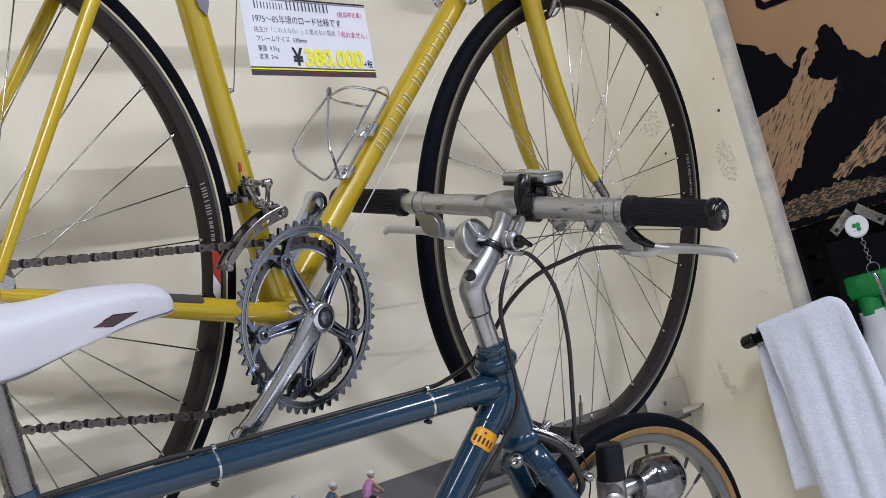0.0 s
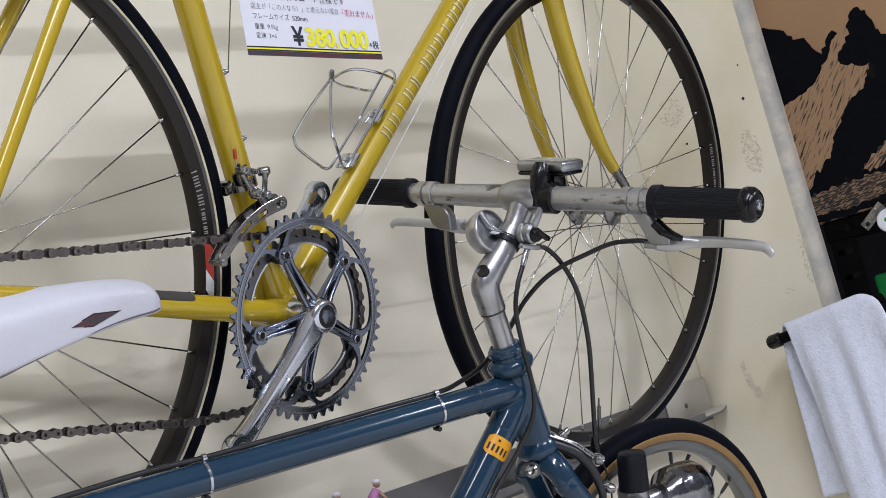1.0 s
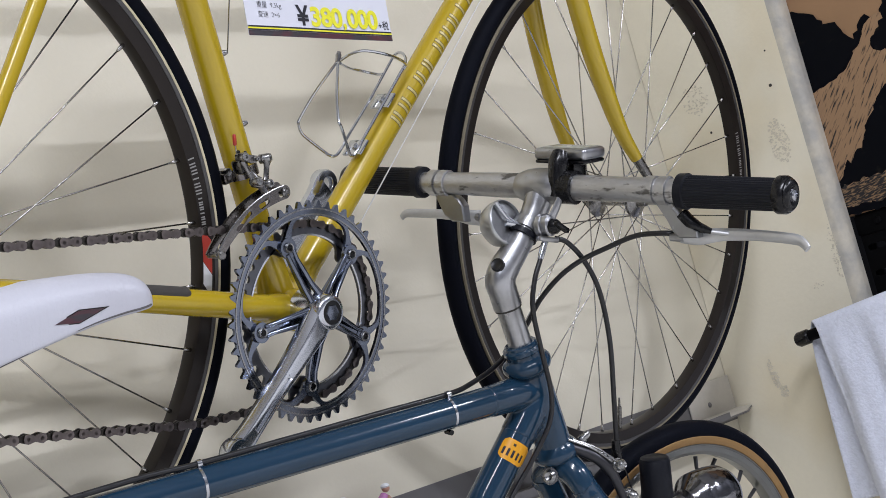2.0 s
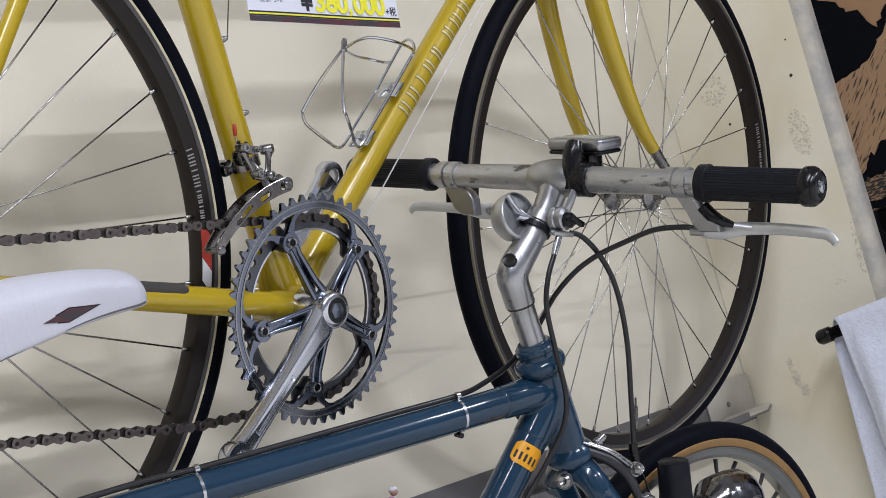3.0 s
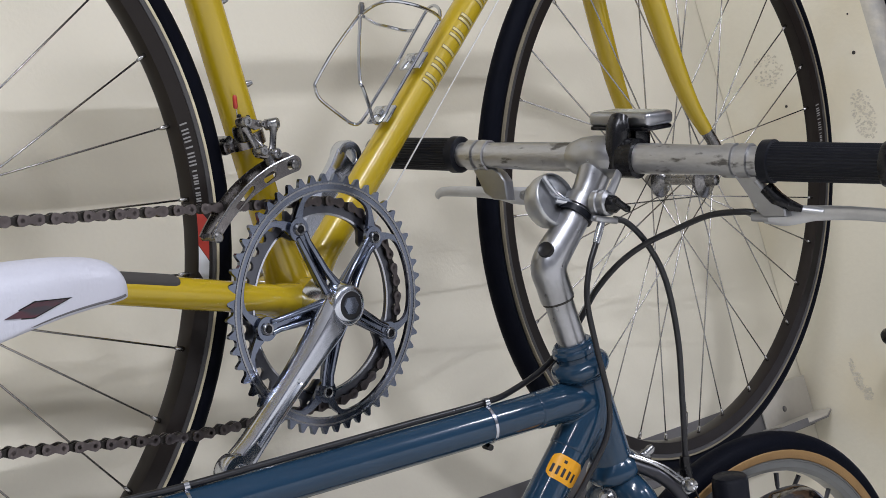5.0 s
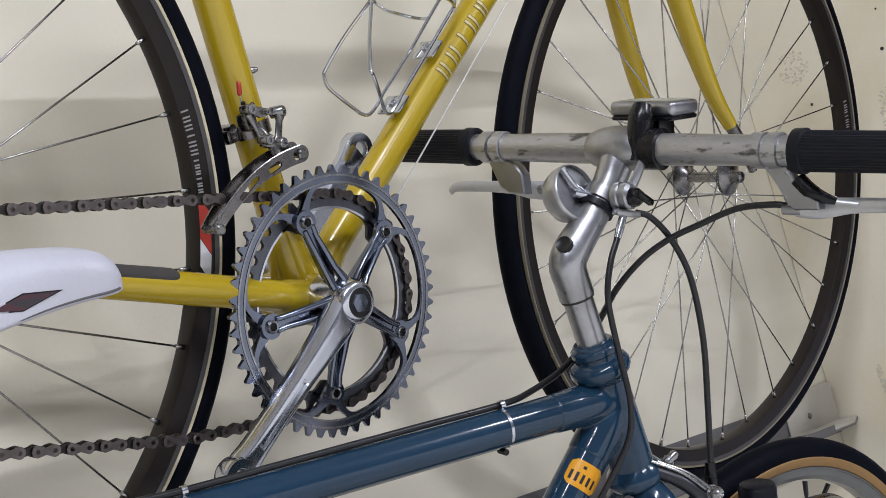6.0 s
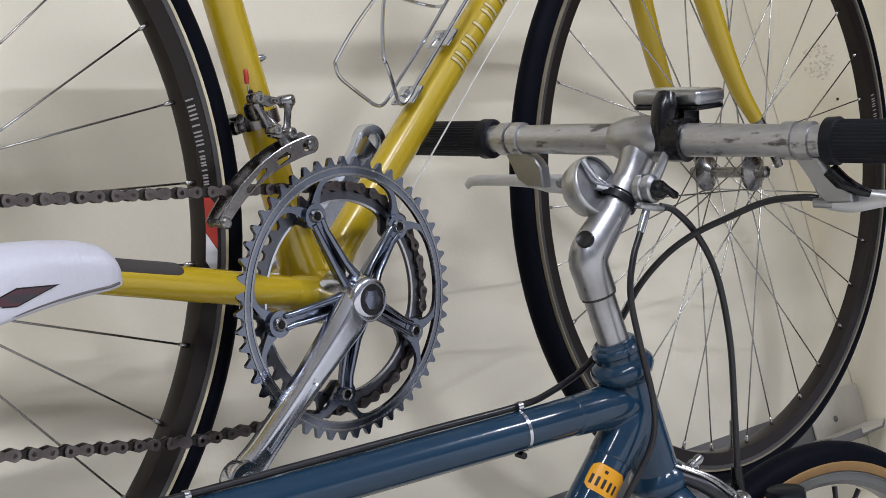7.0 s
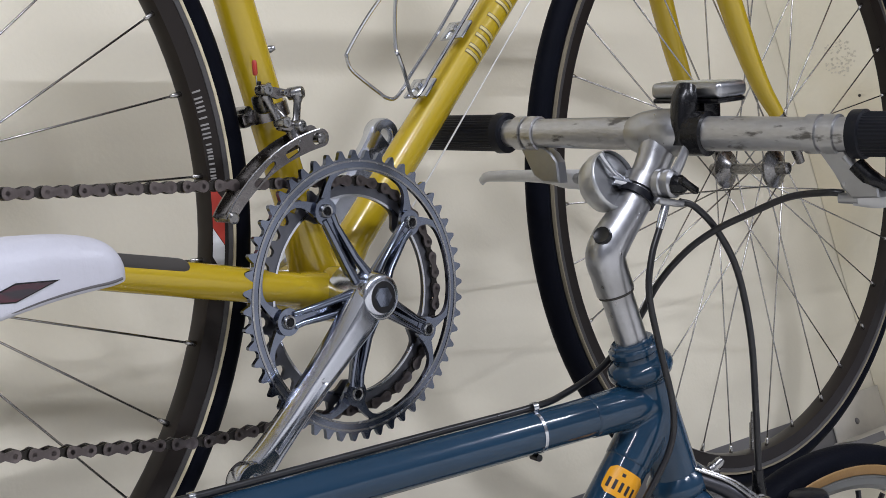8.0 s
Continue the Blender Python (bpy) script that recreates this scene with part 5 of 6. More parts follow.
brake_lever(-1, [(0.1356, 0.0110), (0.1120, 0.0110), (0.1040, 0.0160), (0.0985, 0.0230), (0.0970, 0.0395), (0.1130, 0.0395), (0.1230, 0.0340)],
            [(-0.002, 0.124, 0.735), (0.012, 0.124, 0.726), (0.028, 0.122, 0.716), (0.046, 0.120, 0.708)],
            [(0.047, 0.121, 0.708), (0.040, 0.132, 0.709), (0.036, 0.150, 0.711), (0.034, 0.185, 0.712), (0.033, 0.225, 0.712), (0.032, 0.240, 0.711), (0.031, 0.246, 0.707)],
            [(0.010, 0.130, 0.728), (0.024, 0.138, 0.722), (0.034, 0.160, 0.716)],
            [(0.014, 0.134, 0.724), (0.024, 0.140, 0.718), (0.032, 0.152, 0.714)])
# bell
bell = new("bell")
bell.parent = blue
tagged(bell, "round chrome bicycle bell on the stem")
BELL_C, BELL_D = Vector((-0.0125, 0.013, 0.7075)), Vector((-0.14, 0.86, -0.28))
bell_m = axis_matrix(BELL_C, BELL_D)
shell = [(0.0228, -0.010), (0.0232, -0.008), (0.0228, -0.001), (0.0202, 0.007), (0.0148, 0.0125), (0.0074, 0.0155), (0.0002, 0.016)]
part("dome", lathe(bmesh.new(), shell + [(r * 0.95, h - 0.0012) for r, h in shell[::-1]], bell_m, 40, True), SATIN, bell, "satin bell dome")
part("bell_plate", lathe(bmesh.new(), [(0.0001, 0), (0.0214, 0), (0.0214, 0.0012), (0.0001, 0.0012)], axis_matrix(BELL_C - BELL_D * 0.0075, BELL_D), 32), LEVER, bell, "grey inner plate")
hub_p = BELL_C - BELL_D * 0.010
part("hammer", tube(bmesh.new(), curve_pts([hub_p + Vector((0.006, -0.004, 0)), hub_p + Vector((0.000, 0.000, 0.006)), hub_p + Vector((-0.007, 0.003, 0.0165)), hub_p + Vector((-0.0085, 0.004, 0.0195))], 3), [0.0024, 0.0020, 0.0026, 0.0034], 10), CHROME, bell)
part("strap", rod(bmesh.new(), hub_p, (0.008, -0.004, 0.7050), 0.0040, 12), CHROME, bell)
# shifter clamp and black band round the stem
sdir = Vector((0.62, 0, 0.78))
bpart("stem_band", lathe(bmesh.new(), [(0.0130, -0.0055), (0.0150, -0.0050), (0.0150, 0.0050), (0.0130, 0.0055)], axis_matrix((0.0120, 0, 0.7050), sdir), 28, True), ALLOY, "alloy clamp band")
bpart("rubber_band", lathe(bmesh.new(), [(0.0130, -0.0028), (0.0152, -0.0026), (0.0152, 0.0026), (0.0130, 0.0028)], axis_matrix((0.0058, 0, 0.6972), sdir), 28, True), RUBBER)
shifter = new("stem_shifter")
shifter.parent = blue
tagged(shifter, "alloy stem shifter with a black wing knob")
part("barrel", lathe(bmesh.new(), [(0.0095, 0), (0.0112, 0.001), (0.0112, 0.006), (0.0100, 0.007), (0.0108, 0.009), (0.0108, 0.014), (0.0080, 0.0165)], axis_matrix((0.016, -0.013, 0.7055), (0.25, -0.95, 0.05)), 24), ALLOY, shifter)
part("wing_knob", tube(bmesh.new(), [(0.018, -0.029, 0.7050), (0.020, -0.035, 0.7050), (0.021, -0.039, 0.7050)], [0.0078, 0.0070, 0.0035], 8), PLASTIC, shifter, "black wing knob")
part("wing", block(bmesh.new(), (-0.011, -0.002, -0.0025), (0.011, 0.003, 0.0025), Matrix.Translation((0.0215, -0.040, 0.7045)) @ pose(0, 0, 0, 0, 25, 15), 0.001), PLASTIC, shifter)
part("lever_arm", tube(bmesh.new(), curve_pts([(0.018, -0.024, 0.707), (0.026, -0.027, 0.722), (0.034, -0.028, 0.738)], 4), [0.0050, 0.0042, 0.0034], 10, flat=0.6), ALLOY, shifter)
part("cable_stop", block(bmesh.new(), (-0.012, -0.004, -0.0025), (0.012, 0.004, 0.0025), Matrix.Translation((0.018, -0.022, 0.6925)) @ pose(0, 0, 0, 0, 10, 0), 0.0012), ALLOY, shifter)
part("ferrule", tube(bmesh.new(), [(0.015, -0.022, 0.691), (0.010, -0.0235, 0.682), (0.006, -0.0245, 0.674)], [0.0030, 0.0034, 0.0028], 10), CHROME, shifter)
# cycle computer
comp = new("cycle_computer")
comp.parent = blue
tagged(comp, "small silver cycle computer on a black bar mount")
cm = Matrix.Translation((0.066, -0.004, 0.7735)) @ pose(0, 0, 0, 3, -4, 14)
bm = bmesh.new()
block(bm, (-0.0195, -0.0305, -0.0050), (0.0195, 0.0305, 0.0070), cm, 0.0042, 4)
part("case", bm, ALLOY, comp, "silver plastic case")
part("face", block(bmesh.new(), (-0.0145, -0.0250, 0.0064), (0.0145, 0.0250, 0.0074), cm, 0.0008), GLASS_GREY, comp, "grey display face")
part("base", block(bmesh.new(), (-0.0185, -0.0292, -0.0085), (0.0185, 0.0292, -0.0046), cm, 0.0018), PLASTIC, comp)
bm = bmesh.new()
block(bm, (-0.012, -0.013, -0.026), (0.011, 0.010, -0.006), cm, 0.003)
lathe(bm, [(0.0128, -0.0075), (0.0165, -0.0070), (0.0165, 0.0070), (0.0128, 0.0075)], Matrix.Translation(-BD * 0.031) @ bar_m, 28, True)
part("mount", bm, PLASTIC, comp, "black bar mount")
bm = bmesh.new()
tube(bm, curve_pts([(0.0405, -0.0190, 0.7760), (0.0370, -0.0205, 0.7660), (0.0330, -0.0215, 0.7480), (0.0320, -0.0210, 0.7330)], 4), [0.0072, 0.0100, 0.0090, 0.0066], 14, flat=1.0)
part("clamp_lever", bm, PLASTIC, comp, "black clamp lever")
# cable housings
for nm, pts, r in (
    ("gear_housing", [(0.006, -0.0245, 0.674), (-0.004, -0.027, 0.655), (-0.010, -0.030, 0.628), (-0.002, -0.031, 0.587), (0.009, -0.030, 0.545), (0.006, -0.029, 0.515), (-0.014, -0.0255, 0.482), (-0.034, -0.0225, 0.455), (-0.09, -0.021, 0.385)], 0.0025),
    ("rear_brake_housing", [(0.082, -0.128, 0.696), (0.076, -0.118, 0.697), (0.069, -0.090, 0.694), (0.059, -0.060, 0.682), (0.049, -0.035, 0.670), (0.038, -0.015, 0.654), (0.029, 0.006, 0.630), (0.022, 0.024, 0.600), (-0.010, 0.026, 0.570), (-0.055, 0.014, 0.5570), (-0.092, 0.003, 0.5535), (-0.165, 0.004, 0.5475), (-0.265, 0.006, 0.5390), (-0.345, 0.008, 0.5322), (-0.40, 0.008, 0.5295), (-0.49, 0.004, 0.5215), (-0.535, 0.0, 0.5170), (-0.575, -0.002, 0.5120)], 0.0026),
    ("front_brake_housing", [(0.028, -0.022, 0.6925), (0.040, -0.025, 0.688), (0.056, -0.030, 0.670), (0.072, -0.034, 0.638), (0.083, -0.035, 0.587), (0.086, -0.035, 0.530), (0.091, -0.031, 0.484)], 0.0026),
):
    bpart(nm, tube(bmesh.new(), curve_pts(pts, 6), r, 10), HOUSING, "black cable housing")
for s0, n0, zz in ((-0.092, 0.001, 0.5359), (-0.345, 0.008, 0.5142)):
    bm = bmesh.new()
    td = Vector((0.511, -0.012, 0.0425)).normalized()
    lathe(bm, [(0.0148, -0.0013), (0.0155, -0.0013), (0.0155, 0.0013), (0.0148, 0.0013)], axis_matrix((s0, n0, zz), td), 28, True)
    lathe(bm, [(0.0026, -0.002), (0.0038, -0.002), (0.0038, 0.002), (0.0026, 0.002)], axis_matrix((s0, n0, zz + 0.0178), td), 14, True)
    clip_ = bpart("cable_clip", bm, CHROME, "chrome cable clip")
    bm = bmesh.new()
    rod(bm, (s0, n0 - 0.0045, zz - 0.0178), (s0, n0 + 0.0045, zz - 0.0178), 0.0026, 10)
    part("clip_bolt", bm, PLASTIC, clip_, "dark clip bolt")
# orange sticker with plain dark marks, wrapped on the down tube
stk = new("tube_sticker")
stk.parent = blue
dd = Vector((-0.314, 0, -0.409)).normalized()
up2 = Vector((-dd.z, 0, dd.x))


def wrap(d, q, r=0.0172):
    return Vector((0.014, 0, 0.534)) + dd * d + up2 * (r * math.sin(q)) + Vector((0, -r * math.cos(q), 0))


bm = bmesh.new()
g = []
for j in range(9):
    v = j / 8 * 2 - 1
    pull = 0.30 * (1 - math.sqrt(max(0.0, 1 - v ** 4)))
    g.append([bm.verts.new(wrap(0.049 + 0.0215 * j / 8, -1.30 + pull + (1.95 - pull * 2.2) * i / 14, 0.01705)) for i in range(15)])
for j in range(8):
    for i in range(14):
        bm.faces.new((g[j][i], g[j][i + 1], g[j + 1][i + 1], g[j + 1][i]))
part("sticker_sheet", bm, ORANGE, stk, "orange registration sticker")
for k in range(6):
    q, d0, d1, w_ = (-1.10 + 0.30 * k, 0.0588, 0.0664, 0.14) if k < 5 else (-0.62, 0.0525, 0.0550, 0.16)
    bm = bmesh.new()
    vs = [bm.verts.new(wrap(d, a, 0.01720)) for d, a in ((d0, q), (d0, q + w_), (d1, q + w_), (d1, q))]
    bm.faces.new(vs)
    part("sticker_mark", bm, INK, stk)
# saddle
saddle = new("saddle")
saddle.parent = blue
tagged(saddle, "white vinyl saddle with a dark red diamond inset")


# station, half width, underside, top
stations = [(-0.3610, 0.0040, 0.6710, 0.6720), (-0.3620, 0.0100, 0.6690, 0.6810), (-0.3660, 0.0155, 0.6675, 0.6885), (-0.3740, 0.0195, 0.6660, 0.6950), (-0.3910, 0.0220, 0.6640, 0.6990), (-0.4160, 0.0235, 0.6590, 0.7005), (-0.4510, 0.0260, 0.6490, 0.6995), (-0.4890, 0.0330, 0.6380, 0.6975), (-0.5260, 0.0430, 0.6280, 0.6965), (-0.5760, 0.0560, 0.6250, 0.6990), (-0.6260, 0.0620, 0.6310, 0.7020), (-0.6510, 0.0480, 0.6410, 0.6980)]
stations = [(s_ - 0.017, w_, lo_, hi_) for s_, w_, lo_, hi_ in stations]
MID = 0.012


def saddle_side(s, z):
    """Half width of the saddle's flank at station s and height z."""
    w = float(np.interp(-s, [-k[0] for k in stations], [k[1] for k in stations]))
    lo = float(np.interp(-s, [-k[0] for k in stations], [k[2] for k in stations]))
    hi = float(np.interp(-s, [-k[0] for k in stations], [k[3] for k in stations]))
    u = (z - lo) / (hi - lo)
    return w * (1.0 if u < 0.45 else math.sqrt(max(0.0, 1 - ((u - 0.45) / 0.55) ** 2.2)))


bm = bmesh.new()
rings = []
for s, w, lo, hi in stations:
    ring = []
    for side in (-1, 1):
        heights = [0.0, 0.06, 0.25, 0.45, 0.62, 0.76, 0.87, 0.95, 1.0]
        for u in (heights if side < 0 else heights[::-1][1:]):
            z = lo + (hi - lo) * u
            f = 1.0 if u < 0.45 else math.sqrt(max(0.0, 1 - ((u - 0.45) / 0.55) ** 2.2))
            ring.append(bm.verts.new((s, MID + side * w * f * (0.93 if u == 0 else 1.0), z)))
    rings.append(ring)
m_ = len(rings[0])
for i in range(len(rings) - 1):
    for k in range(m_):
        bm.faces.new((rings[i][k], rings[i][(k + 1) % m_], rings[i + 1][(k + 1) % m_], rings[i + 1][k]))
bm.faces.new(rings[0][::-1]), bm.faces.new(rings[-1])
sub = part("cover", bm, WHITE_VINYL, saddle, "creased white vinyl cover", angle=80)
mod = sub.modifiers.new("round", "SUBSURF")
mod.levels = mod.render_levels = 2
edge = [Vector((s, MID - w * 0.965, lo + 0.0034)) for s, w, lo, hi in stations[2:]]
part("edge_seam", tube(bmesh.new(), curve_pts(edge, 4), 0.0009, 8), SEAM, saddle, "grey seam along the lower edge")
for lift, grow, mat_, nm in ((0.0002, 1.0, PLASTIC, "inset_border"), (0.0009, 0.84, MAROON, "diamond_inset")):
    bm = bmesh.new()
    quad = [Vector(v) for v in ((-0.4705, 0.6640), (-0.446, 0.6744), (-0.421, 0.6742), (-0.4465, 0.6634))]
    mid = sum(quad, Vector((0, 0))) / 4
    quad = [mid + (v - mid) * grow for v in quad]
    grid_ = [[quad[0].lerp(quad[1], j / 6).lerp(quad[3].lerp(quad[2], j / 6), i / 6) for j in range(7)] for i in range(7)]
    vs = [[bm.verts.new((v.x, MID - saddle_side(v.x, v.y) - lift, v.y)) for v in row] for row in grid_]
    back = [[bm.verts.new((v.x, MID - saddle_side(v.x, v.y) + 0.003, v.y)) for v in row] for row in grid_]
    for i in range(6):
        for j in range(6):
            bm.faces.new((vs[i][j], vs[i][j + 1], vs[i + 1][j + 1], vs[i + 1][j]))
    rim_ = [(0, j) for j in range(6)] + [(i, 6) for i in range(6)] + [(6, 6 - j) for j in range(6)] + [(6 - i, 0) for i in range(6)]
    for k in range(len(rim_)):
        p, q = rim_[k], rim_[(k + 1) % len(rim_)]
        bm.faces.new((vs[p[0]][p[1]], vs[q[0]][q[1]], back[q[0]][q[1]], back[p[0]][p[1]]))
    part(nm, bm, mat_, saddle, "dark red diamond inset")


# ---- rack bay beyond the side wall ----
RX = 1.048
rack = thing("storage_rack", pose(0, 0, 0), "black slotted steel storage rack with one shelf", "rack")


def slotted_post(x, y):
    bm = bmesh.new()
    holes = []
    z = FLOOR_Z + 0.04
    while z < 1.9:
        holes.append(capsule((0.010, z), (0.030, z), 0.0045, 5))
        z += 0.040
    plate(bm, [[(0, FLOOR_Z), (0.042, FLOOR_Z), (0.042, 1.95), (0, 1.95)]] + holes, 0.0025, Matrix.Translation((x, y, 0)) @ Matrix(((0, 0, -1, 0), (-1, 0, 0, 0), (0, 1, 0, 0), (0, 0, 0, 1))))
    block(bm, (x, y - 0.0025, FLOOR_Z), (x + 0.040, y, 1.95))
    return part("post", bm, BLACK_STEEL, rack, "black slotted angle post", smooth=False)


slotted_post(RX + 0.010, -0.371)
slotted_post(RX + 0.010, -0.95)
for z in (0.905, 0.418):
    part("shelf", block(bmesh.new(), (RX + 0.004, -1.0, z), (RX + 0.42, -0.3685, z + 0.032), bevel=0.003), BLACK_STEEL, rack, "black steel shelf")
# Black sheet added for the darkness behind the shelves.
part("rack_back_shade", block(bmesh.new(), (RX + 0.42, -1.0, FLOOR_Z), (RX + 0.43, -0.36, 1.95)), BLACK_STEEL, rack)
for y, z in ((-0.405, 0.921), (-0.425, 0.921)):
    part("screw", lathe(bmesh.new(), [(0.006, 0), (0.006, 0.002), (0.004, 0.004)], axis_matrix((RX + 0.004, y, z), (-1, 0, 0)), 12), BLACK_STEEL, rack)

box = thing("cardboard_box", pose(0, 0, 0), "brown cardboard box printed with black rocky mountains", "box")
part("carton", block(bmesh.new(), (RX, -0.95, 0.938), (RX + 0.40, -0.352, 1.50), bevel=0.003), CARD, box)


def printed(name, pts, mat, lift, rough, seed, label=""):
    """A flat print on the box front, with a ragged edge."""
    rnd = random.Random(seed)
    out = []
    for i, p in enumerate(pts):
        q = pts[(i + 1) % len(pts)]
        n = max(1, int(math.hypot(q[0] - p[0], q[1] - p[1]) / 0.006))
        for k in range(n):
            j = rough if k else rough * 0.3
            out.append((p[0] + (q[0] - p[0]) * k / n + rnd.uniform(-j, j), p[1] + (q[1] - p[1]) * k / n + rnd.uniform(-j, j)))
    bm = bmesh.new()
    plate(bm, [[(-y, z) for y, z in out]], 0.0004, Matrix.Translation((RX - lift, 0, 0)) @ Matrix(((0, 0, -1, 0), (-1, 0, 0, 0), (0, 1, 0, 0), (0, 0, 0, 1))))
    return part(name, bm, mat, box, label, smooth=False)


ridge = [(-0.352, 1.267), (-0.370, 1.266), (-0.389, 1.257), (-0.405, 1.241), (-0.412, 1.230), (-0.429, 1.227), (-0.437, 1.207), (-0.451, 1.192), (-0.461, 1.208), (-0.476, 1.221), (-0.484, 1.213), (-0.497, 1.214), (-0.512, 1.238), (-0.525, 1.241), (-0.535, 1.225), (-0.542, 1.206), (-0.547, 1.188), (-0.560, 1.182), (-0.571, 1.166), (-0.589, 1.161), (-0.600, 1.177), (-0.625, 1.190), (-0.70, 1.24), (-0.80, 1.16), (-0.948, 1.20), (-0.948, 0.9385), (-0.352, 0.9385)]
printed("mountain_print", ridge, PRINT, 0.0008, 0.0030, 1, "black mountain print")
sunlit = [(-0.501, 1.214), (-0.492, 1.196), (-0.477, 1.186), (-0.474, 1.167), (-0.496, 1.156), (-0.518, 1.152), (-0.509, 1.135), (-0.498, 1.119), (-0.482, 1.112), (-0.470, 1.106), (-0.456, 1.092), (-0.438, 1.072), (-0.422, 1.044), (-0.416, 1.033), (-0.404, 1.030), (-0.392, 1.014), (-0.388, 1.022), (-0.374, 1.000), (-0.358, 0.985), (-0.365, 1.016), (-0.359, 1.031), (-0.361, 1.051), (-0.359, 1.065), (-0.368, 1.082), (-0.355, 1.080), (-0.356, 1.100), (-0.354, 1.133), (-0.379, 1.138), (-0.402, 1.144), (-0.432, 1.159), (-0.457, 1.183), (-0.464, 1.194), (-0.476, 1.209), (-0.491, 1.216)]
printed("rock_print", sunlit, ROCK, 0.0013, 0.0034, 2, "tan sunlit rock print")
printed("rock_print", [(-0.640, 1.100), (-0.575, 1.069), (-0.550, 1.059), (-0.526, 1.042), (-0.501, 1.025), (-0.477, 1.013), (-0.456, 1.000), (-0.470, 0.994), (-0.496, 1.001), (-0.521, 1.004), (-0.543, 1.006), (-0.640, 1.020)], ROCK_DARK, 0.0013, 0.0034, 3, "tan sunlit rock print")
printed("rock_print", [(-0.355, 0.983), (-0.388, 0.987), (-0.429, 0.988), (-0.470, 0.990), (-0.502, 0.986), (-0.547, 0.979), (-0.640, 0.975), (-0.640, 0.955), (-0.512, 0.955), (-0.470, 0.951), (-0.430, 0.950), (-0.390, 0.952), (-0.355, 0.958)], ROCK_LOW, 0.0013, 0.0034, 4, "tan streaked rock print")
printed("logo_print", [(-0.423, 1.345), (-0.420, 1.311), (-0.430, 1.302), (-0.500, 1.300), (-0.500, 1.310), (-0.436, 1.313), (-0.431, 1.319), (-0.434, 1.345)], PRINT, 0.0008, 0.0003, 5, "plain black logo shape")

# towel on its rod
towel_rod = thing("towel_rod", pose(0, 0, 0), "black round towel rod with a glossy end cap", "towel rod")
RODX, RODZ = 0.950, 0.779
bm = bmesh.new()
rod(bm, (RODX, -0.285, RODZ), (RODX, -0.470, RODZ + 0.0235), 0.0085, 16)
part("bar", bm, BLACK_STEEL, towel_rod)
part("end_cap", lathe(bmesh.new(), [(0.0090, -0.012), (0.0112, -0.010), (0.0112, 0.006), (0.0085, 0.0105), (0.0001, 0.012)], axis_matrix((RODX, -0.285, RODZ), (0, 1, -0.13)), 20), PLASTIC, towel_rod, "glossy black end cap")
part("bracket", tube(bmesh.new(), [(RODX, -0.415, RODZ + 0.0160), (RODX + 0.05, -0.415, RODZ + 0.0100), (RX + 0.02, -0.415, RODZ + 0.0060)], 0.0065, 12), BLACK_STEEL, towel_rod)

towel = thing("towel", pose(0, 0, 0), "white terry towel folded over the rod", "towel")
bm = bmesh.new()
NY, NZ = 34, 60
grid = []
for j in range(NZ + 1):
    u = j / NZ
    row = []
    for i in range(NY + 1):
        v = i / NY
        # u runs down the rear flap, over the rod, then down the front flap
        if u < 0.36:
            z, x, d = RODZ + 0.010 - (0.36 - u) / 0.36 * 0.262, RODX + 0.0135, (0.36 - u) / 0.36
            y = -0.292 - 0.150 * v + 0.008 * d
        elif u < 0.42:
            q = (u - 0.36) / 0.06 * math.pi
            z, x, d = RODZ + 0.010 + 0.0085 * math.sin(q), RODX + 0.0135 * math.cos(q), 0.0
            y = -0.292 - 0.024 * q / math.pi - 0.158 * v
        else:
            d = (u - 0.42) / 0.58
            z, x = RODZ + 0.010 - d * 0.44, RODX - 0.0135 - 0.004 * d
            y = -0.316 - 0.036 * d - (0.158 + 0.02 * d) * v
        z += -(y + 0.285) * 0.127 * (1 - 0.3 * d)
        z -= 0.017 * max(0.0, (v - 0.80) / 0.20) ** 2.2 * (1 - d)
        fold = 0.0056 * math.sin(v * 17 + 1.0 + 1.6 * d) * min(1, d * 4) + 0.0026 * math.sin(v * 31 + 4 * d) * min(1, d * 3)
        row.append(bm.verts.new((x + fold * (1 if u > 0.4 else -0.5) + noise.noise(Vector((y * 24, z * 17, u * 3))) * 0.0034, y + 0.003 * math.sin(z * 25) * v, z)))
    grid.append(row)
for j in range(NZ):
    for i in range(NY):
        bm.faces.new((grid[j][i], grid[j][i + 1], grid[j + 1][i + 1], grid[j + 1][i]))
cloth = part("cloth", bm, TOWEL, towel, angle=80)
mod = cloth.modifiers.new("thick", "SOLIDIFY")
mod.thickness, mod.offset = 0.0055, 0
mod = cloth.modifiers.new("soft", "SUBSURF")
mod.levels = mod.render_levels = 1

# badge reel hanging from two metal strips on the shelf edge
clip = thing("badge_reel", pose(0, 0, 0), "white round badge reel with green clover and chain", "badge reel")
BX = RX - 0.012
part("disc", lathe(bmesh.new(), [(0.0001, -0.004), (0.0165, -0.004), (0.0185, -0.002), (0.0185, 0.002), (0.0165, 0.0040), (0.0001, 0.0045)], axis_matrix((BX, -0.481, 0.913), (-1, -0.25, 0.1)), 32), BOTTLE, clip, "white plastic disc")
bm = bmesh.new()
for k in range(4):
    q = math.radians(45 + 90 * k)
    lathe(bm, [(0.0001, 0), (0.0038, 0), (0.0036, 0.0006), (0.0001, 0.0006)], axis_matrix((BX - 0.0048, -0.482 + 0.0046 * math.cos(q), 0.9115 + 0.0046 * math.sin(q)), (-1, -0.25, 0.1)), 10)
part("clover", bm, GREEN, clip, "green clover mark")
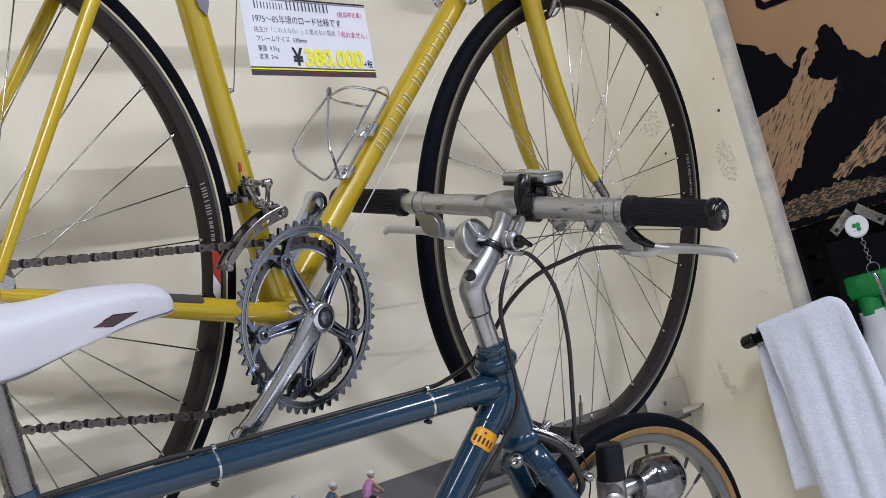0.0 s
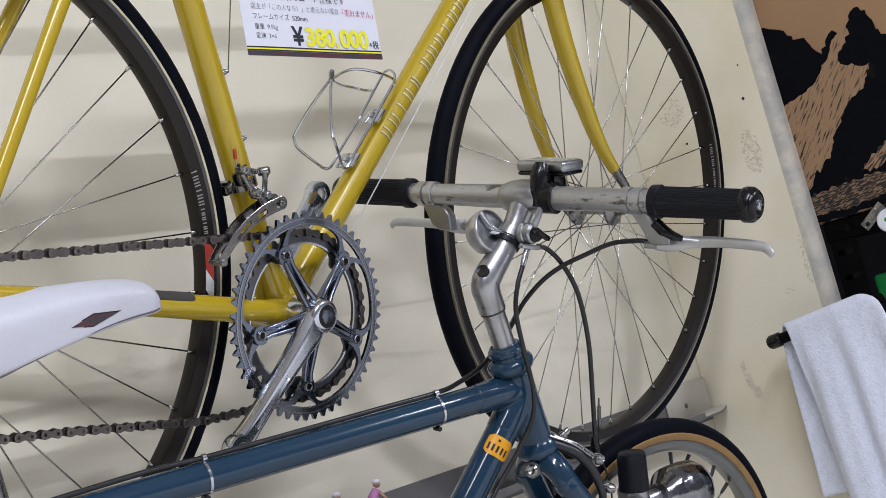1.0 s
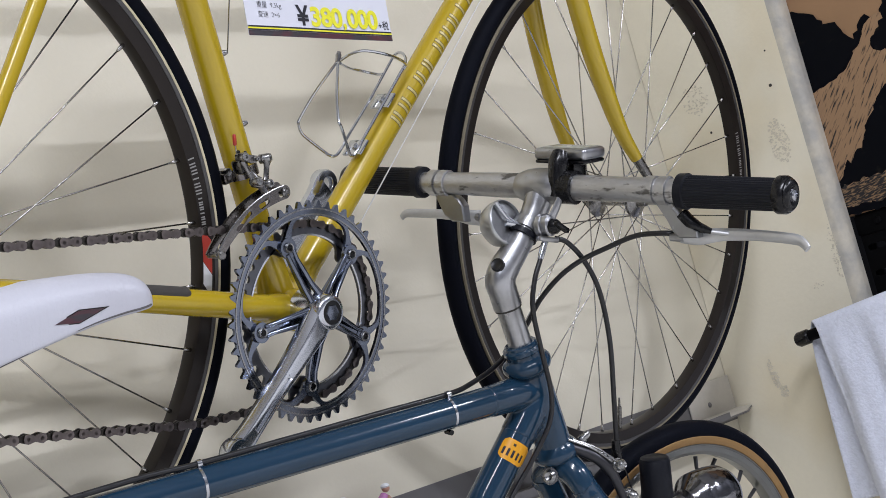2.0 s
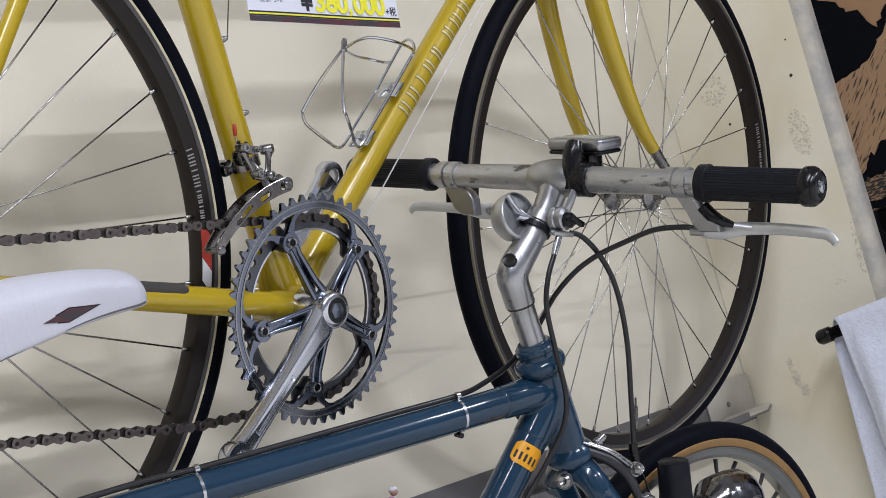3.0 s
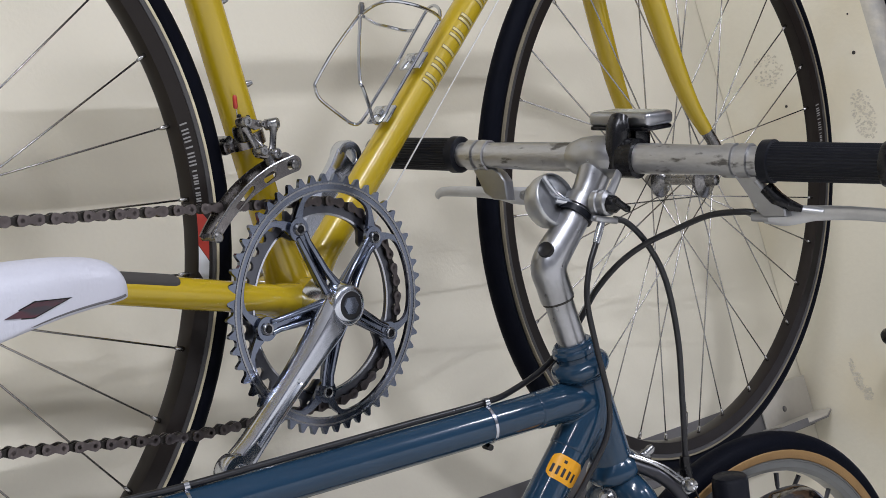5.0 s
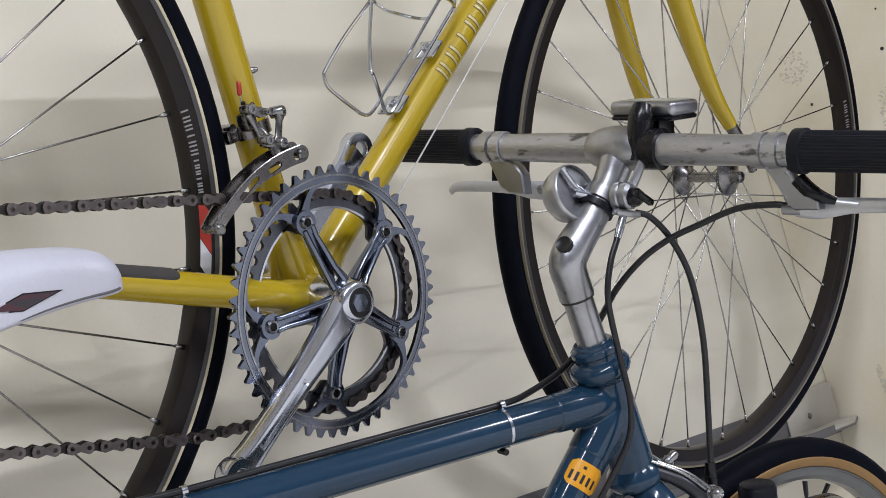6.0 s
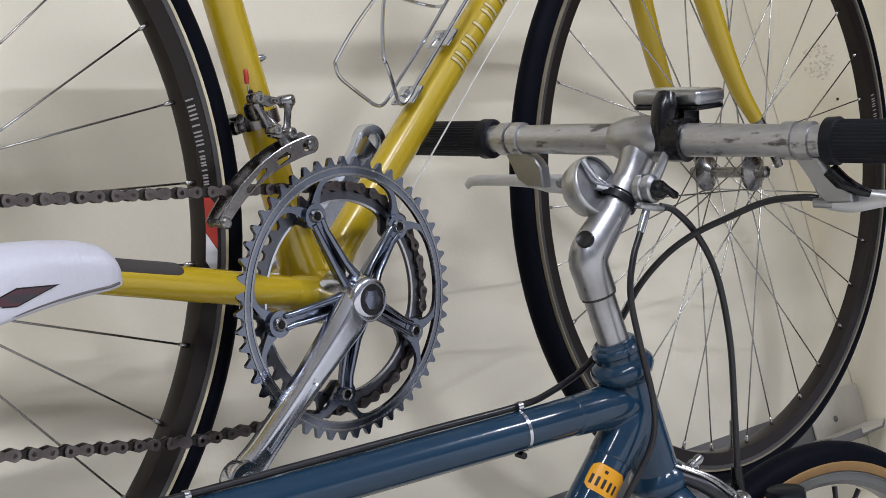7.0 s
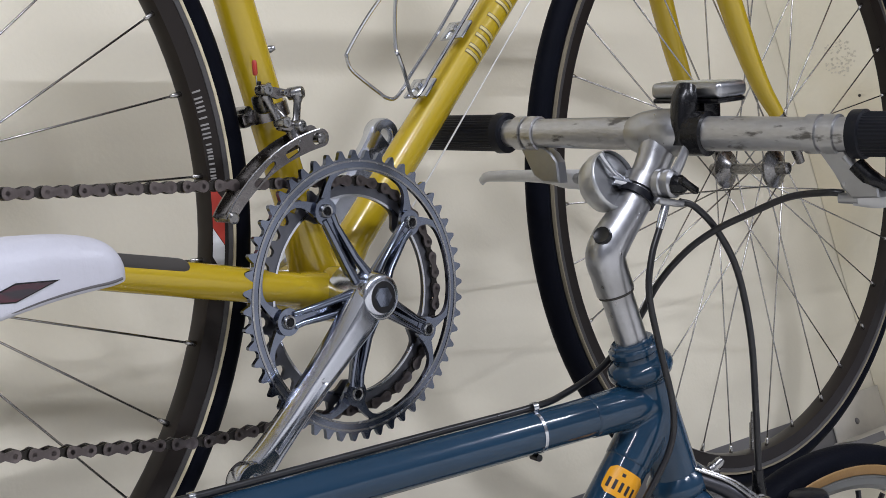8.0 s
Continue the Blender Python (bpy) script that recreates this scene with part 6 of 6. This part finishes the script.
for k in range(7):
    lk = Matrix.Translation((BX, -0.4835 - 0.0004 * k, 0.891 - 0.0062 * k)) @ pose(0, 0, 0, 90, 0, 90 * (k % 2) + 20)
    part("chain_link", lathe(bmesh.new(), ring_profile(0.0034, 0.0009, 0.0009, 6), lk, 14, True), CHROME, clip)
part("clip_ring", lathe(bmesh.new(), ring_profile(0.0098, 0.0011, 0.0011, 6), Matrix.Translation((BX, -0.487, 0.842)) @ pose(0, 0, 0, 0, 90, 20), 24, True), CHROME, clip)
part("clip_hook", tube(bmesh.new(), curve_pts([(BX, -0.487, 0.833), (BX, -0.489, 0.822), (BX, -0.490, 0.800), (BX, -0.491, 0.775), (BX, -0.492, 0.765)], 4), [0.0025, 0.0040, 0.0030, 0.0042, 0.0030], 10), CHROME, clip)
for ang, y, ln in ((-36, -0.4555, 0.046), (40, -0.5050, 0.052)):
    strip_t = thing("metal_strip", pose(0, 0, 0), "thin bent metal strip screwed to the shelf edge", "metal strip", "metal strips on the shelf edge")
    m = Matrix.Translation((RX - 0.001, y, 0.926)) @ pose(0, 0, 0, ang, 0, 0)
    bm = bmesh.new()
    block(bm, (-0.004, -ln / 2, -0.008), (-0.0025, ln / 2, 0.008), m, 0.0005)
    part("strip", bm, STEEL, strip_t)
    part("strip_screw", lathe(bmesh.new(), [(0.0035, 0), (0.0035, 0.0015), (0.002, 0.0022)], m @ axis_matrix((-0.004, (ln / 2 - 0.008) * (1 if ang < 0 else -1), -0.001), (-1, 0, 0)), 10), PLASTIC, strip_t)


# spray bottles on the lower shelf
def spray_bottle(x, y, label):
    t = thing("spray_bottle", pose(x, y, 0.450, 0, 0, 180), label, "spray bottle", "spray bottles on the rack")
    prof = [(0.0001, 0), (0.034, 0), (0.037, 0.004), (0.037, 0.20), (0.036, 0.235), (0.030, 0.262), (0.021, 0.285), (0.0185, 0.300), (0.0185, 0.325), (0.0150, 0.327), (0.0001, 0.327)]
    part("body", lathe(bmesh.new(), prof, Matrix.Diagonal((1, 1.25, 1, 1)), 32), BOTTLE, t, "white plastic body")
    part("collar", lathe(bmesh.new(), [(0.0175, 0.318), (0.0195, 0.320), (0.0195, 0.345), (0.015, 0.350)], None, 24), GREEN, t)
    bm = bmesh.new()
    block(bm, (-0.016, -0.030, 0.347), (0.016, 0.048, 0.388), None, 0.007, 3)
    part("trigger_head", bm, GREEN, t, "green trigger head")
    part("trigger", tube(bmesh.new(), curve_pts([(0, 0.040, 0.360), (0, 0.050, 0.335), (0, 0.048, 0.310), (0, 0.056, 0.295)], 4), [0.006, 0.0065, 0.006, 0.004], 10), GREEN, t)
    part("nozzle", lathe(bmesh.new(), [(0.010, 0), (0.012, 0.002), (0.012, 0.012), (0.009, 0.015)], axis_matrix((0, 0.047, 0.372), (0, 1, 0)), 14), GREEN, t)
    return t


spray_bottle(RX + 0.055, -0.438, "white spray bottle with green trigger on the rack")
spray_bottle(RX + 0.125, -0.545, "white spray bottle with green trigger behind another")


# small painted cyclist figurines on the rail
def figurine(x, shirt, turn):
    """A toy rider on a thin wire bicycle, one plain mesh."""
    bm = bmesh.new()
    done = [0]

    def paint(k):
        bm.faces.ensure_lookup_table()
        for f in bm.faces[done[0]:]:
            f.material_index = k
        done[0] = len(bm.faces)

    for sx in (-0.013, 0.013):
        lathe(bm, ring_profile(0.0085, 0.0006, 0.0006, 6), Matrix.Translation((sx, 0, 0.0093)) @ pose(0, 0, 0, 90), 20, True)
    tube(bm, [(-0.013, 0, 0.0093), (-0.004, 0, 0.021), (0.010, 0, 0.021), (0.013, 0, 0.0093)], 0.0007, 6)
    tube(bm, [(0.010, 0, 0.021), (0.013, 0, 0.027), (0.016, 0, 0.026)], 0.0007, 6)
    paint(2)
    tube(bm, curve_pts([(-0.0065, 0, 0.0255), (-0.003, 0, 0.033), (0.0035, 0, 0.0395)], 4), [0.0040, 0.0048, 0.0036], 10)
    paint(0)
    for s in (-1, 1):
        tube(bm, curve_pts([(0.003, s * 0.0035, 0.038), (0.008, s * 0.0042, 0.032), (0.0145, s * 0.0035, 0.0275)], 3), [0.0018, 0.0013, 0.0011], 8)
        tube(bm, curve_pts([(0.000, s * 0.003, 0.0235), (0.005, s * 0.0035, 0.0205), (0.001, s * 0.0035, 0.010)], 3), [0.0022, 0.0018, 0.0011], 8)
    bmesh.ops.create_uvsphere(bm, u_segments=12, v_segments=8, radius=0.0036, matrix=Matrix.Translation((0.0065, 0, 0.0448)))
    paint(1)
    for s in (-1, 1):
        tube(bm, [(-0.0065, s * 0.002, 0.0250), (0.001, s * 0.003, 0.0232)], [0.0034, 0.0026], 8)
    paint(4)
    bmesh.ops.create_uvsphere(bm, u_segments=12, v_segments=6, radius=0.0040, matrix=Matrix.Translation((0.0062, 0, 0.0465)) @ Matrix.Diagonal((1, 1, 0.6, 1)))
    paint(3)
    me_ob = part("cyclist_figurine", bm, [shirt, SKIN, STEEL, BOTTLE, RUBBER])
    me_ob.matrix_world = pose(x, WALL_Y - 0.040, 0.6932, 0, 0, turn) @ Matrix.Scale(1.34, 4)
    return tagged(me_ob, "tiny painted toy cyclist standing on the wheel rail", "figurine", "toy cyclists on the rail")


figurine(0.030, BOTTLE, 4), figurine(0.092, NAVY, -3), figurine(0.160, LILAC, 2)
